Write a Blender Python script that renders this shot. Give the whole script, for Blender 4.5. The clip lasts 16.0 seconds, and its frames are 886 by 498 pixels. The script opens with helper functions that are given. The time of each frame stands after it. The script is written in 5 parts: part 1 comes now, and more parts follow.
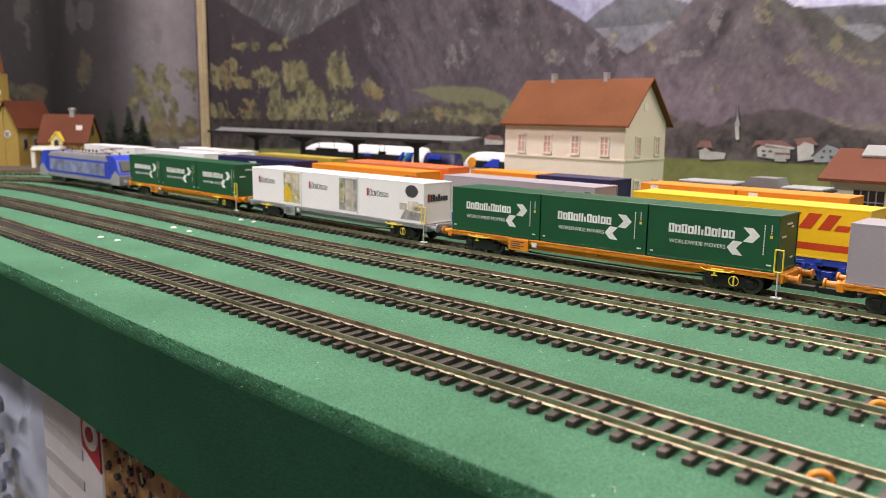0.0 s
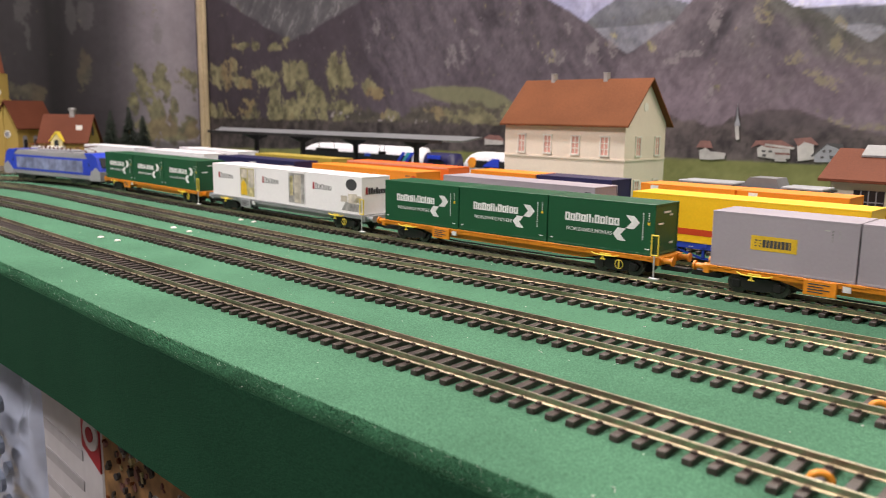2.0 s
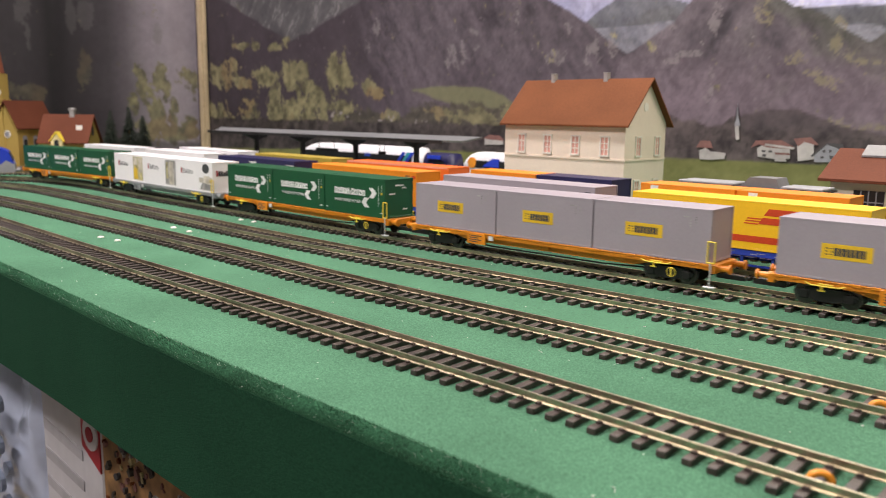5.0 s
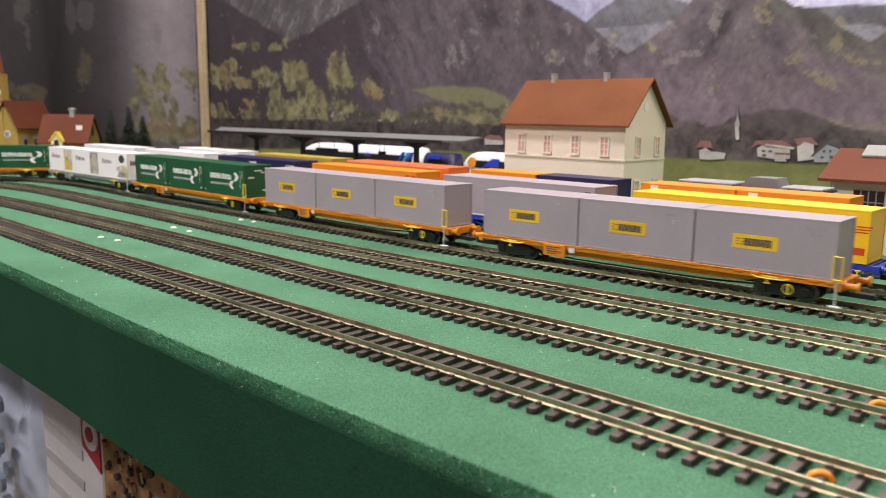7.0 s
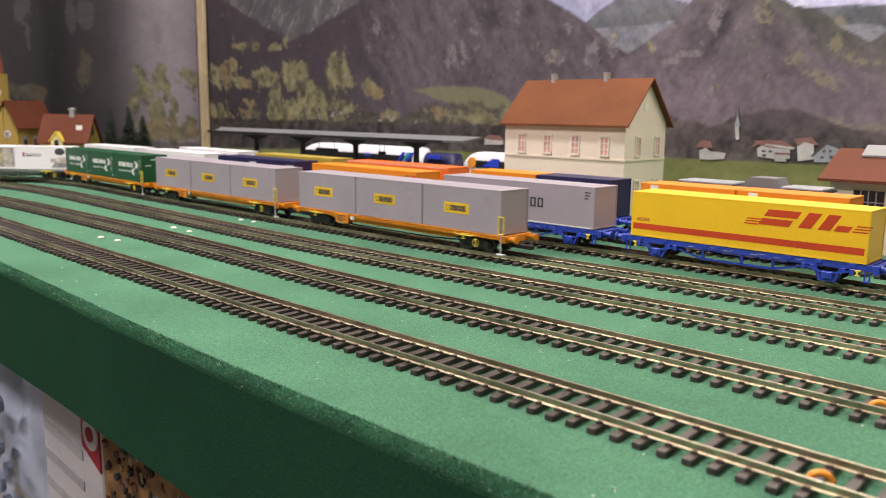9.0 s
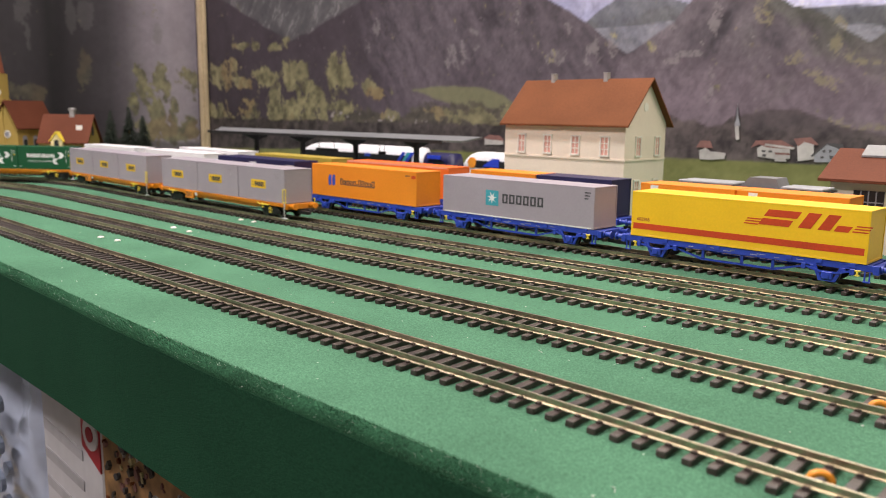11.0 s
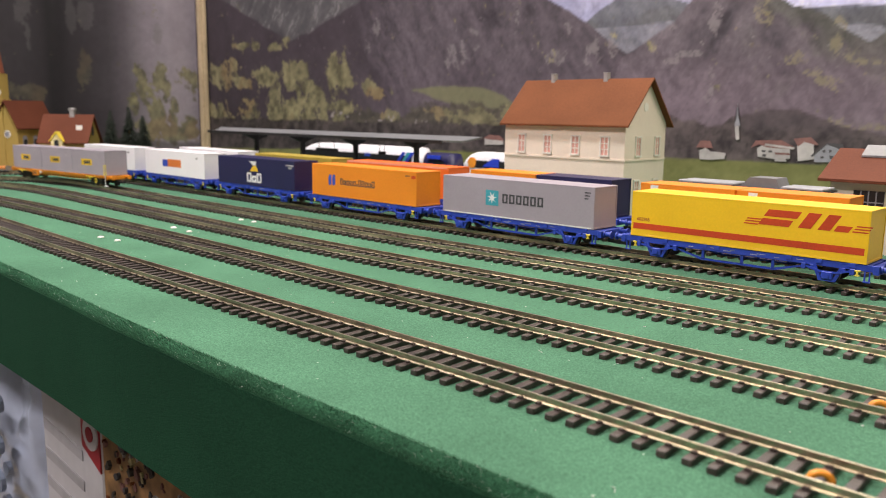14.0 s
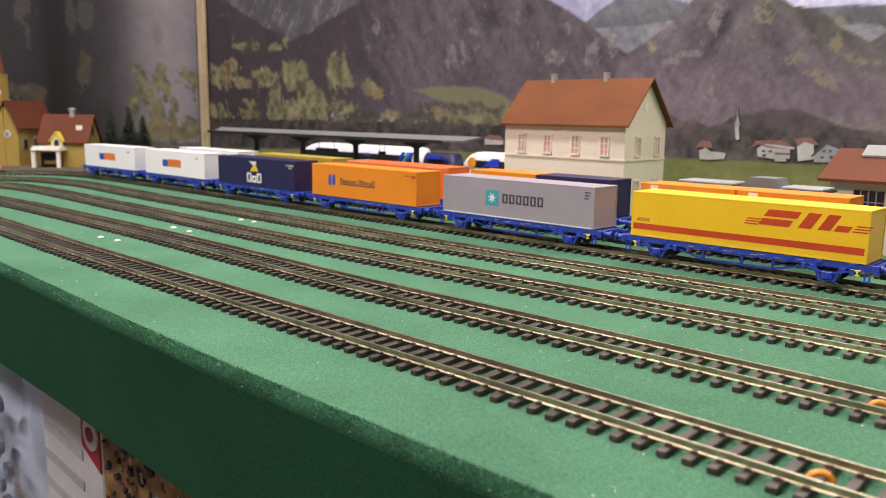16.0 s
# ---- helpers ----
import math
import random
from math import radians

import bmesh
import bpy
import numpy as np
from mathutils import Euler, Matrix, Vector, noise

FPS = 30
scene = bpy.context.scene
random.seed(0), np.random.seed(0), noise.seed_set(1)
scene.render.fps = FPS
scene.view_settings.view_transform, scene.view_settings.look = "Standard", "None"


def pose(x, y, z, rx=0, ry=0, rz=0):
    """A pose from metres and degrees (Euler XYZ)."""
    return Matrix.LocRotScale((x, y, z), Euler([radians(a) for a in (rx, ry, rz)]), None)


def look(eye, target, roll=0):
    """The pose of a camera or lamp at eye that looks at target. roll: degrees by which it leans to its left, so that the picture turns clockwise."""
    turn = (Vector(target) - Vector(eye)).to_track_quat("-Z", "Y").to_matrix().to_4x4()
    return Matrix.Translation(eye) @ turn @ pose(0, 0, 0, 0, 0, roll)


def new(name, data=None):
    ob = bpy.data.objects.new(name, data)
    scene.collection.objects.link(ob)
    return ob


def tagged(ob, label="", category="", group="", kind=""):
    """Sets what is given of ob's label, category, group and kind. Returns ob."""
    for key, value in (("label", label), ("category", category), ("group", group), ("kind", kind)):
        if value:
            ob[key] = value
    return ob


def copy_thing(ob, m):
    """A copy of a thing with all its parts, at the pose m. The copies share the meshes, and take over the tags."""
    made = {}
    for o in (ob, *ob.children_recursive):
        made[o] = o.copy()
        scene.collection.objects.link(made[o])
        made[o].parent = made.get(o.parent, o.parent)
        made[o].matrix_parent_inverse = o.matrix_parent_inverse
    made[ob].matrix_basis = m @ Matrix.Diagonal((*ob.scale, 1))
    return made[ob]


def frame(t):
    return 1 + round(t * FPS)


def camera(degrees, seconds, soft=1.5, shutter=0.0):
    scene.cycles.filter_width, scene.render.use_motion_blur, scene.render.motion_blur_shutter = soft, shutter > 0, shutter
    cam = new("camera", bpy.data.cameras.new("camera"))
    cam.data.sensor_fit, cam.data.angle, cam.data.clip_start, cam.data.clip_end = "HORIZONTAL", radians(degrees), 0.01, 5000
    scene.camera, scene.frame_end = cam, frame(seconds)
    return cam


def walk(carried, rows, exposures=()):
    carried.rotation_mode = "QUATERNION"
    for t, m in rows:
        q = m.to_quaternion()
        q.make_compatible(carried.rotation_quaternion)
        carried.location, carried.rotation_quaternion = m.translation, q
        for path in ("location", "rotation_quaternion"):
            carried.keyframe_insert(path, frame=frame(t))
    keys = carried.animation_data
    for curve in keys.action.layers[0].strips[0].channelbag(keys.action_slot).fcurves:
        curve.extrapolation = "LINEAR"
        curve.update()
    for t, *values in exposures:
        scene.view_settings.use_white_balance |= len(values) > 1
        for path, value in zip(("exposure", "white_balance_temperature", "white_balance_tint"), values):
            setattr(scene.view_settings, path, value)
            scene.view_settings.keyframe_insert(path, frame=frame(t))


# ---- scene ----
# All plans below are in millimetres of the model railway; U turns them into metres.
U = 0.001

cam = camera(58.57, 16.0, soft=0.6, shutter=0.5)
cam.data.dof.use_dof = True
cam.data.dof.focus_distance = 0.40
cam.data.dof.aperture_fstop = 19.0
EYE = Vector((0, 0, 93.15 * U))
YAW, PITCH = radians(43.251), radians(-9.689)
VIEW = look(EYE, EYE + Vector((-math.sin(YAW) * math.cos(PITCH), math.cos(YAW) * math.cos(PITCH), math.sin(PITCH))), 0.773)
walk(cam, [(0.0, VIEW), (16.0, VIEW)], exposures=[(0.0, -0.16), (16.0, -0.16)])

# ---- world and lamps ----
world = bpy.data.worlds.new("room_air")
scene.world = world
world.use_nodes = True
world.node_tree.nodes["Background"].inputs[0].default_value = (0.9, 0.85, 0.8, 1)
world.node_tree.nodes["Background"].inputs[1].default_value = 0.01


def area_lamp(name, x, y, z, sx, sy, watts, color, tx=None, ty=None, tz=None):
    data = bpy.data.lights.new(name, "AREA")
    data.shape, data.size, data.size_y, data.energy, data.color = "RECTANGLE", sx * U, sy * U, watts, color
    ob = new(name, data)
    ob.matrix_world = look(Vector((x, y, z)) * U, Vector((x if tx is None else tx, y + 0.01 if ty is None else ty, z - 100 if tz is None else tz)) * U)
    return tagged(ob, "long ceiling lamp tube behind a diffuser", "lamp")


LAMP = (1.0, 0.90, 0.90)
LAMP_WARM = (1.0, 0.89, 0.76)
area_lamp("ceiling_tube", -850, -900, 1385, 1250, 200, 35, LAMP)
area_lamp("ceiling_tube", 500, -600, 1385, 1100, 150, 6, LAMP)
area_lamp("ceiling_tube", -760, 180, 1385, 900, 150, 30, LAMP)
area_lamp("cove_tube", -60, 800, 520, 760, 50, 5.5, LAMP_WARM, -60, 500, 200)

# ---- lines of the tracks ----
def smooth_path(knots, step=2.0):
    """A smooth line through the knots (mm): points at even steps of length."""
    k = [np.array(p, float) for p in knots]
    k = [2 * k[0] - k[1]] + k + [2 * k[-1] - k[-2]]
    pts = []
    for a, b, c, d in zip(k, k[1:], k[2:], k[3:]):
        ta = 0.0
        tb = ta + np.linalg.norm(b - a) ** 0.5
        tc = tb + np.linalg.norm(c - b) ** 0.5
        td = tc + np.linalg.norm(d - c) ** 0.5
        for t in np.linspace(tb, tc, 40, endpoint=False):
            a1 = (tb - t) / (tb - ta) * a + (t - ta) / (tb - ta) * b
            a2 = (tc - t) / (tc - tb) * b + (t - tb) / (tc - tb) * c
            a3 = (td - t) / (td - tc) * c + (t - tc) / (td - tc) * d
            b1 = (tc - t) / (tc - ta) * a1 + (t - ta) / (tc - ta) * a2
            b2 = (td - t) / (td - tb) * a2 + (t - tb) / (td - tb) * a3
            pts.append((tc - t) / (tc - tb) * b1 + (t - tb) / (tc - tb) * b2)
    pts.append(k[-2])
    pts = np.array(pts)
    s = np.concatenate([[0], np.cumsum(np.linalg.norm(np.diff(pts, axis=0), axis=1))])
    n = int(s[-1] / step)
    e = np.linspace(0, s[-1], n)
    return np.stack([np.interp(e, s, pts[:, 0]), np.interp(e, s, pts[:, 1])], 1), s[-1]


TRACKS = [
    [(700, 207), (200, 207), (-150, 207), (-380, 207), (-520, 207.5), (-650, 210.5), (-850, 213), (-1050, 208), (-1250, 180)],
    [(700, 275), (200, 274), (-60, 274), (-200, 272), (-310, 270), (-420, 273), (-540, 275.5), (-700, 275), (-836, 271), (-1000, 257), (-1140, 228)],
    [(700, 347), (200, 346), (-86, 343), (-200, 339), (-300, 335), (-400, 333), (-520, 333), (-630, 336), (-730, 338), (-870, 341), (-950, 340), (-1015, 331), (-1080, 308), (-1125, 270), (-1150, 220)],
    [(700, 410), (200, 408), (-97, 405), (-200, 402), (-310, 398), (-410, 397), (-520, 398), (-690, 399), (-820, 401), (-890, 404), (-963, 406), (-1027, 401), (-1084, 388), (-1124, 364), (-1154, 330), (-1178, 280), (-1193, 220), (-1200, 150), (-1190, -100), (-1160, -500), (-1145, -1120)],
    [(700, 463), (200, 463), (-200, 464), (-420, 466), (-600, 468), (-800, 471), (-950, 472), (-1030, 471), (-1107, 467), (-1165, 453), (-1202, 429), (-1229, 398), (-1250, 355), (-1263, 300), (-1270, 230)],
    [(700, 527), (200, 527), (-300, 527), (-700, 528), (-1000, 530), (-1180, 530)],
]


def along(path, s):
    """Place (mm) at the length s along an evenly stepped path, running from the first knot."""
    pts, total = path
    f = min(max(s / total, 0), 1) * (len(pts) - 1)
    i = min(int(f), len(pts) - 2)
    return pts[i] + (f - i) * (pts[i + 1] - pts[i])


PATHS = [smooth_path(k) for k in TRACKS]

# ---- materials ----
def mat(name, color, rough=0.5, metal=0.0, grain=900.0, vary=0.12, stain=25.0, stains=0.12, bump=0.15, coat=0.0, spec=0.5):
    """A surface with fine grain and broad stains; grain and stain are waves per metre."""
    m = bpy.data.materials.new(name)
    m.use_nodes = True
    nt = m.node_tree
    b = nt.nodes["Principled BSDF"]
    tc = nt.nodes.new("ShaderNodeTexCoord")
    info = nt.nodes.new("ShaderNodeObjectInfo")
    shift = nt.nodes.new("ShaderNodeVectorMath")
    shift.operation = "ADD"
    nt.links.new(tc.outputs["Object"], shift.inputs[0])
    nt.links.new(info.outputs["Random"], shift.inputs[1])
    fine = nt.nodes.new("ShaderNodeTexNoise")
    fine.inputs["Scale"].default_value, fine.inputs["Detail"].default_value = grain, 4
    broad = nt.nodes.new("ShaderNodeTexNoise")
    broad.inputs["Scale"].default_value, broad.inputs["Detail"].default_value = stain, 3
    for n in (fine, broad):
        nt.links.new(shift.outputs[0], n.inputs["Vector"])
    a = nt.nodes.new("ShaderNodeMapRange")
    a.inputs["From Min"].default_value, a.inputs["From Max"].default_value = 0.25, 0.75
    a.inputs["To Min"].default_value, a.inputs["To Max"].default_value = 1 - vary, 1 + vary
    c = nt.nodes.new("ShaderNodeMapRange")
    c.inputs["From Min"].default_value, c.inputs["From Max"].default_value = 0.3, 0.7
    c.inputs["To Min"].default_value, c.inputs["To Max"].default_value = 1 - stains, 1 + stains
    nt.links.new(fine.outputs["Fac"], a.inputs["Value"])
    nt.links.new(broad.outputs["Fac"], c.inputs["Value"])
    mul = nt.nodes.new("ShaderNodeMath")
    mul.operation = "MULTIPLY"
    nt.links.new(a.outputs[0], mul.inputs[0])
    nt.links.new(c.outputs[0], mul.inputs[1])
    sc = nt.nodes.new("ShaderNodeVectorMath")
    sc.operation = "SCALE"
    sc.inputs[0].default_value = color
    nt.links.new(mul.outputs[0], sc.inputs["Scale"])
    nt.links.new(sc.outputs[0], b.inputs["Base Color"])
    b.inputs["Roughness"].default_value, b.inputs["Metallic"].default_value = rough, metal
    b.inputs["Coat Weight"].default_value = coat
    b.inputs["Specular IOR Level"].default_value = spec
    if bump:
        bp = nt.nodes.new("ShaderNodeBump")
        bp.inputs["Strength"].default_value, bp.inputs["Distance"].default_value = bump, 0.0004
        nt.links.new(fine.outputs["Fac"], bp.inputs["Height"])
        nt.links.new(bp.outputs[0], b.inputs["Normal"])
    return m


FELT = mat("green_felt", (0.074, 0.186, 0.109), 0.95, 0, 1500, 0.42, 16, 0.14, 0.75, spec=0.15)
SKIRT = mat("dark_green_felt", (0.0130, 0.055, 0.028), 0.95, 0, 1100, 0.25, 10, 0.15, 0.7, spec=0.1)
# the top's felt in a darker green: shade of the rolled edge in the colour
EDGE_FELT = mat("shaded_edge_felt", (0.028, 0.095, 0.048), 0.95, 0, 1200, 0.6, 40, 0.35, 0.9, spec=0.1)
LINT = mat("white_lint", (0.55, 0.60, 0.52), 0.9, bump=0)
SLEEPER = mat("brown_plastic", (0.052, 0.038, 0.033), 0.42, 0, 1500, 0.35, 120, 0.3, 0.4)
RAIL = mat("brass_rail", (0.53, 0.47, 0.35), 0.36, 1.0, 900, 0.15, 40, 0.35, 0.1)
RAIL_OLD = mat("dull_rail", (0.42, 0.35, 0.25), 0.36, 1.0, 900, 0.2, 40, 0.35, 0.1)
GREEN_BOX = mat("green_container_paint", (0.0045, 0.076, 0.027), 0.42, 0, 700, 0.06, 30, 0.06, 0.04)
WHITE_BOX = mat("white_container_paint", (0.86, 0.84, 0.85), 0.4, 0, 700, 0.03, 30, 0.03, 0.03)
GREY_BOX = mat("grey_container_paint", (0.342, 0.306, 0.342), 0.45, 0, 700, 0.04, 30, 0.05, 0.04)
ORANGE_BOX = mat("orange_container_paint", (0.78, 0.25, 0.015), 0.42, 0, 700, 0.05, 30, 0.05, 0.03)
RED_ORANGE_BOX = mat("red_orange_container_paint", (0.76, 0.15, 0.02), 0.42, 0, 700, 0.05, 30, 0.05, 0.03)
YELLOW_BOX = mat("yellow_container_paint", (0.87, 0.53, 0.015), 0.4, 0, 700, 0.04, 30, 0.04, 0.03)
NAVY_BOX = mat("navy_container_paint", (0.015, 0.014, 0.068), 0.42, 0, 700, 0.06, 30, 0.08, 0.03)
OLIVE_BOX = mat("olive_container_paint", (0.40, 0.30, 0.045), 0.5, 0, 700, 0.06, 30, 0.08, 0.03)
ORANGE_FRAME = mat("orange_frame_paint", (0.72, 0.245, 0.012), 0.4, 0, 800, 0.1, 60, 0.12, 0.05)
GREY_FRAME = mat("grey_frame_paint", (0.30, 0.31, 0.32), 0.45, 0, 800, 0.1, 60, 0.12, 0.05)
BLUE_FRAME = mat("blue_frame_plastic", (0.024, 0.058, 0.41), 0.42, 0, 800, 0.08, 60, 0.10, 0.05)
BLACK = mat("black_plastic", (0.008, 0.0075, 0.0075), 0.5, 0, 900, 0.2, 60, 0.2, 0.1)
STEEL = mat("dark_wheel_steel", (0.10, 0.09, 0.085), 0.4, 0.9, 900, 0.2, 60, 0.2, 0.05)
YELLOW = mat("yellow_fitting_paint", (0.80, 0.62, 0.06), 0.45)
SILVER = mat("pale_grey_fitting", (0.60, 0.60, 0.60), 0.4, 0.2)
PRINT_WHITE = mat("white_print", (0.74, 0.74, 0.73), 0.5, bump=0)
PRINT_RED = mat("red_print", (0.56, 0.055, 0.01), 0.5, bump=0)
PRINT_DARK = mat("dark_print", (0.05, 0.05, 0.055), 0.5, bump=0)
PRINT_MAROON = mat("maroon_print", (0.36, 0.03, 0.04), 0.5, bump=0)
PRINT_BLUE = mat("blue_print", (0.03, 0.07, 0.42), 0.5, bump=0)
PRINT_TEAL = mat("teal_print", (0.05, 0.33, 0.40), 0.5, bump=0)
PRINT_YELLOW = mat("yellow_print", (0.72, 0.46, 0.02), 0.5, bump=0)
PRINT_ORANGE = mat("orange_print", (0.70, 0.20, 0.04), 0.5, bump=0)
PRINT_GREY = mat("grey_print", (0.32, 0.31, 0.30), 0.5, 0, 500, 0.3, 120, 0.5, 0)
PRINT_OLIVE = mat("olive_print", (0.45, 0.40, 0.20), 0.5, 0, 500, 0.3, 150, 0.6, 0)
PRINT_CREAM = mat("cream_print", (0.55, 0.50, 0.42), 0.5, 0, 300, 0.2, 100, 0.3, 0)
HOUSE_WALL = mat("cream_plaster", (0.72, 0.63, 0.52), 0.7, 0, 900, 0.05, 12, 0.06, 0.15)
HOUSE_TRIM = mat("pale_trim", (0.76, 0.73, 0.66), 0.6)
STRIPE = mat("pale_grey_print", (0.40, 0.39, 0.40), 0.55, 0, 80, 0.1, 10, 0.1, 0)
CHIMNEY = mat("grey_chimney_plaster", (0.30, 0.285, 0.27), 0.8)
ROOF = mat("red_brown_roof", (0.150, 0.054, 0.021), 0.7, 0, 700, 0.12, 18, 0.12, 0.2, spec=0.15)
ROOF_DARK = mat("dull_red_roof", (0.118, 0.037, 0.019), 0.7, 0, 700, 0.12, 18, 0.12, 0.2, spec=0.15)
RED_PANE = mat("pinkish_curtain", (0.62, 0.33, 0.27), 0.5)
PALE_YELLOW = mat("pale_yellow_plaster", (0.56, 0.48, 0.25), 0.7)
YELLOW_WALL = mat("yellow_plaster", (0.37, 0.255, 0.06), 0.7, 0, 900, 0.08, 20, 0.08, 0.15)
CANOPY = mat("grey_canopy_roof", (0.17, 0.175, 0.18), 0.5, 0, 300, 0.08, 12, 0.12, 0.1)
GLASS_DARK = mat("dark_window", (0.02, 0.022, 0.025), 0.3, spec=0.3)
TRAIN_WHITE = mat("white_coach_paint", (0.78, 0.78, 0.80), 0.3)
LOCO_BLUE = mat("locomotive_blue", (0.022, 0.055, 0.52), 0.35)
LOCO_GREY = mat("locomotive_grey", (0.30, 0.30, 0.31), 0.45)
LOCO_ART = mat("locomotive_picture", (0.20, 0.225, 0.36), 0.45, 0, 180, 0.25, 60, 0.45, 0)
BATTEN = mat("bare_wood", (0.46, 0.36, 0.22), 0.6, 0, 200, 0.12, 18, 0.15, 0.2)
NEEDLES = mat("dark_needles", (0.014, 0.022, 0.012), 0.85, 0, 600, 0.4, 80, 0.3, 0.3)
ORANGE_WIRE = mat("orange_wire_sheath", (0.80, 0.30, 0.03), 0.35)
M_PINK = mat("pink_edge_paint", (0.80, 0.36, 0.26), 0.45)
DOME_M = mat("glossy_white_plastic", (0.85, 0.83, 0.76), 0.12, coat=0.5)
GRAVEL = mat("brown_gravel", (0.085, 0.068, 0.046), 0.9, 0, 500, 0.5, 30, 0.3, 0.8)
CEILING = mat("white_ceiling_paint", (0.55, 0.54, 0.52), 0.8, 0, 60, 0.03, 2, 0.04, 0.05)
ROOM_WALL = mat("pale_wall_paint", (0.32, 0.30, 0.28), 0.8, 0, 60, 0.04, 2, 0.06, 0.05)
FLOOR = mat("grey_floor", (0.12, 0.11, 0.10), 0.6, 0, 60, 0.1, 3, 0.1, 0.05)


# ---- mesh helpers (millimetres) ----
def B():
    return bmesh.new()


def box(bm, x0, y0, z0, x1, y1, z1, bevel=0.0, m=None):
    r = bmesh.ops.create_cube(bm, size=1)
    vs = r["verts"]
    for v in vs:
        v.co = Vector(((x0 + x1) / 2 + v.co.x * (x1 - x0), (y0 + y1) / 2 + v.co.y * (y1 - y0), (z0 + z1) / 2 + v.co.z * (z1 - z0)))
    if bevel:
        es = list({e for v in vs for e in v.link_edges})
        out = bmesh.ops.bevel(bm, geom=es, offset=bevel, segments=1, affect="EDGES")
        vs = list({v for f in out["faces"] for v in f.verts} | {v for v in vs if v.is_valid})
    if m is not None:
        for v in vs:
            v.co = m @ v.co
    return vs


def cyl(bm, p, q, r0, r1=None, n=16):
    p, q = Vector(p), Vector(q)
    d = q - p
    m = Matrix.Translation((p + q) / 2) @ d.to_track_quat("Z", "Y").to_matrix().to_4x4()
    return bmesh.ops.create_cone(bm, cap_ends=True, segments=n, radius1=r0, radius2=r0 if r1 is None else r1, depth=d.length, matrix=m)["verts"]


def prism(bm, outline, y0, y1, axis="y"):
    """A plate with the outline (pairs) between two depths along an axis."""
    def at(a, b, d):
        return (a, d, b) if axis == "y" else (d, a, b) if axis == "x" else (a, b, d)
    lo = [bm.verts.new(at(a, b, y0)) for a, b in outline]
    hi = [bm.verts.new(at(a, b, y1)) for a, b in outline]
    n = len(outline)
    bm.faces.new(lo)
    bm.faces.new(list(reversed(hi)))
    for i in range(n):
        bm.faces.new((lo[i], hi[i], hi[(i + 1) % n], lo[(i + 1) % n]))


def tube(bm, pts, r, n=8, closed=False):
    """One bent round bar through the points."""
    pts = [Vector(p) for p in pts]
    k = len(pts)
    rings = []
    for i, p in enumerate(pts):
        a = pts[(i - 1) % k] if closed or i else p
        b = pts[(i + 1) % k] if closed or i < k - 1 else p
        q = (b - a).to_track_quat("Z", "Y").to_matrix()
        rings.append([bm.verts.new(p + q @ Vector((r * math.cos(j * 6.2832 / n), r * math.sin(j * 6.2832 / n), 0))) for j in range(n)])
    for i in range(k if closed else k - 1):
        a, b = rings[i], rings[(i + 1) % k]
        off = min(range(n), key=lambda o: sum((a[j].co - b[(j + o) % n].co).length for j in range(n)))
        for j in range(n):
            bm.faces.new((a[j], a[(j + 1) % n], b[(j + 1 + off) % n], b[(j + off) % n]))
    if not closed:
        bm.faces.new(rings[0])
        bm.faces.new(list(reversed(rings[-1])))


def finish(bm, name, material, smooth=False):
    bmesh.ops.recalc_face_normals(bm, faces=bm.faces[:])
    for v in bm.verts:
        v.co *= U
    me = bpy.data.meshes.new(name)
    bm.to_mesh(me)
    bm.free()
    me.materials.append(material)
    if smooth:
        for p in me.polygons:
            p.use_smooth = True
    return me


def part(name, bm, material, parent, label="", smooth=False):
    ob = new(name, finish(bm, name, material, smooth))
    ob.parent = parent
    return tagged(ob, label)


def share(name, mesh, parent, m):
    ob = new(name, mesh)
    ob.parent = parent
    ob.matrix_basis = m
    return ob


def thing(name, label, category, m=None, group="", kind=""):
    ob = new(name)
    ob.empty_display_size = 0.01
    if m is not None:
        ob.matrix_basis = m
    return tagged(ob, label, category, group, kind)


def solid(name, bm, material, label, category="", kind="", group="", smooth=False):
    ob = new(name, finish(bm, name, material, smooth))
    return tagged(ob, label, category, group, kind)


def at(x, y, z, rz=0.0, rx=0.0, ry=0.0):
    return pose(x * U, y * U, z * U, rx, ry, rz)


# ---- the room ----
bm = B(); box(bm, -1520, -1900, -1010, 1400, 880, -1000)
solid("floor", bm, FLOOR, "grey room floor below the layout", "floor", "structure")
bm = B(); box(bm, -1520, -1900, 1400, 1400, 880, 1410)
solid("ceiling", bm, CEILING, "white painted ceiling above the layout", "ceiling", "structure")
bm = B(); box(bm, -1520, -1910, -1000, 1400, -1890, 1400)
solid("wall_south", bm, ROOM_WALL, "plain pale room wall", "wall", "structure")
bm = B(); box(bm, 1390, -1890, -1000, 1410, 849, 1400)
solid("wall_east", bm, ROOM_WALL, "plain pale room wall", "wall", "structure")

# ---- the layout table ----
def front(x):
    """The front edge runs slightly askew and bowed to the tracks."""
    return float(np.interp(x, (-1489, -522, -431, -353, -271, -207, -122, 1389), (186, 160.5, 157.5, 154.2, 152.2, 151.8, 152.0, 151.0)))


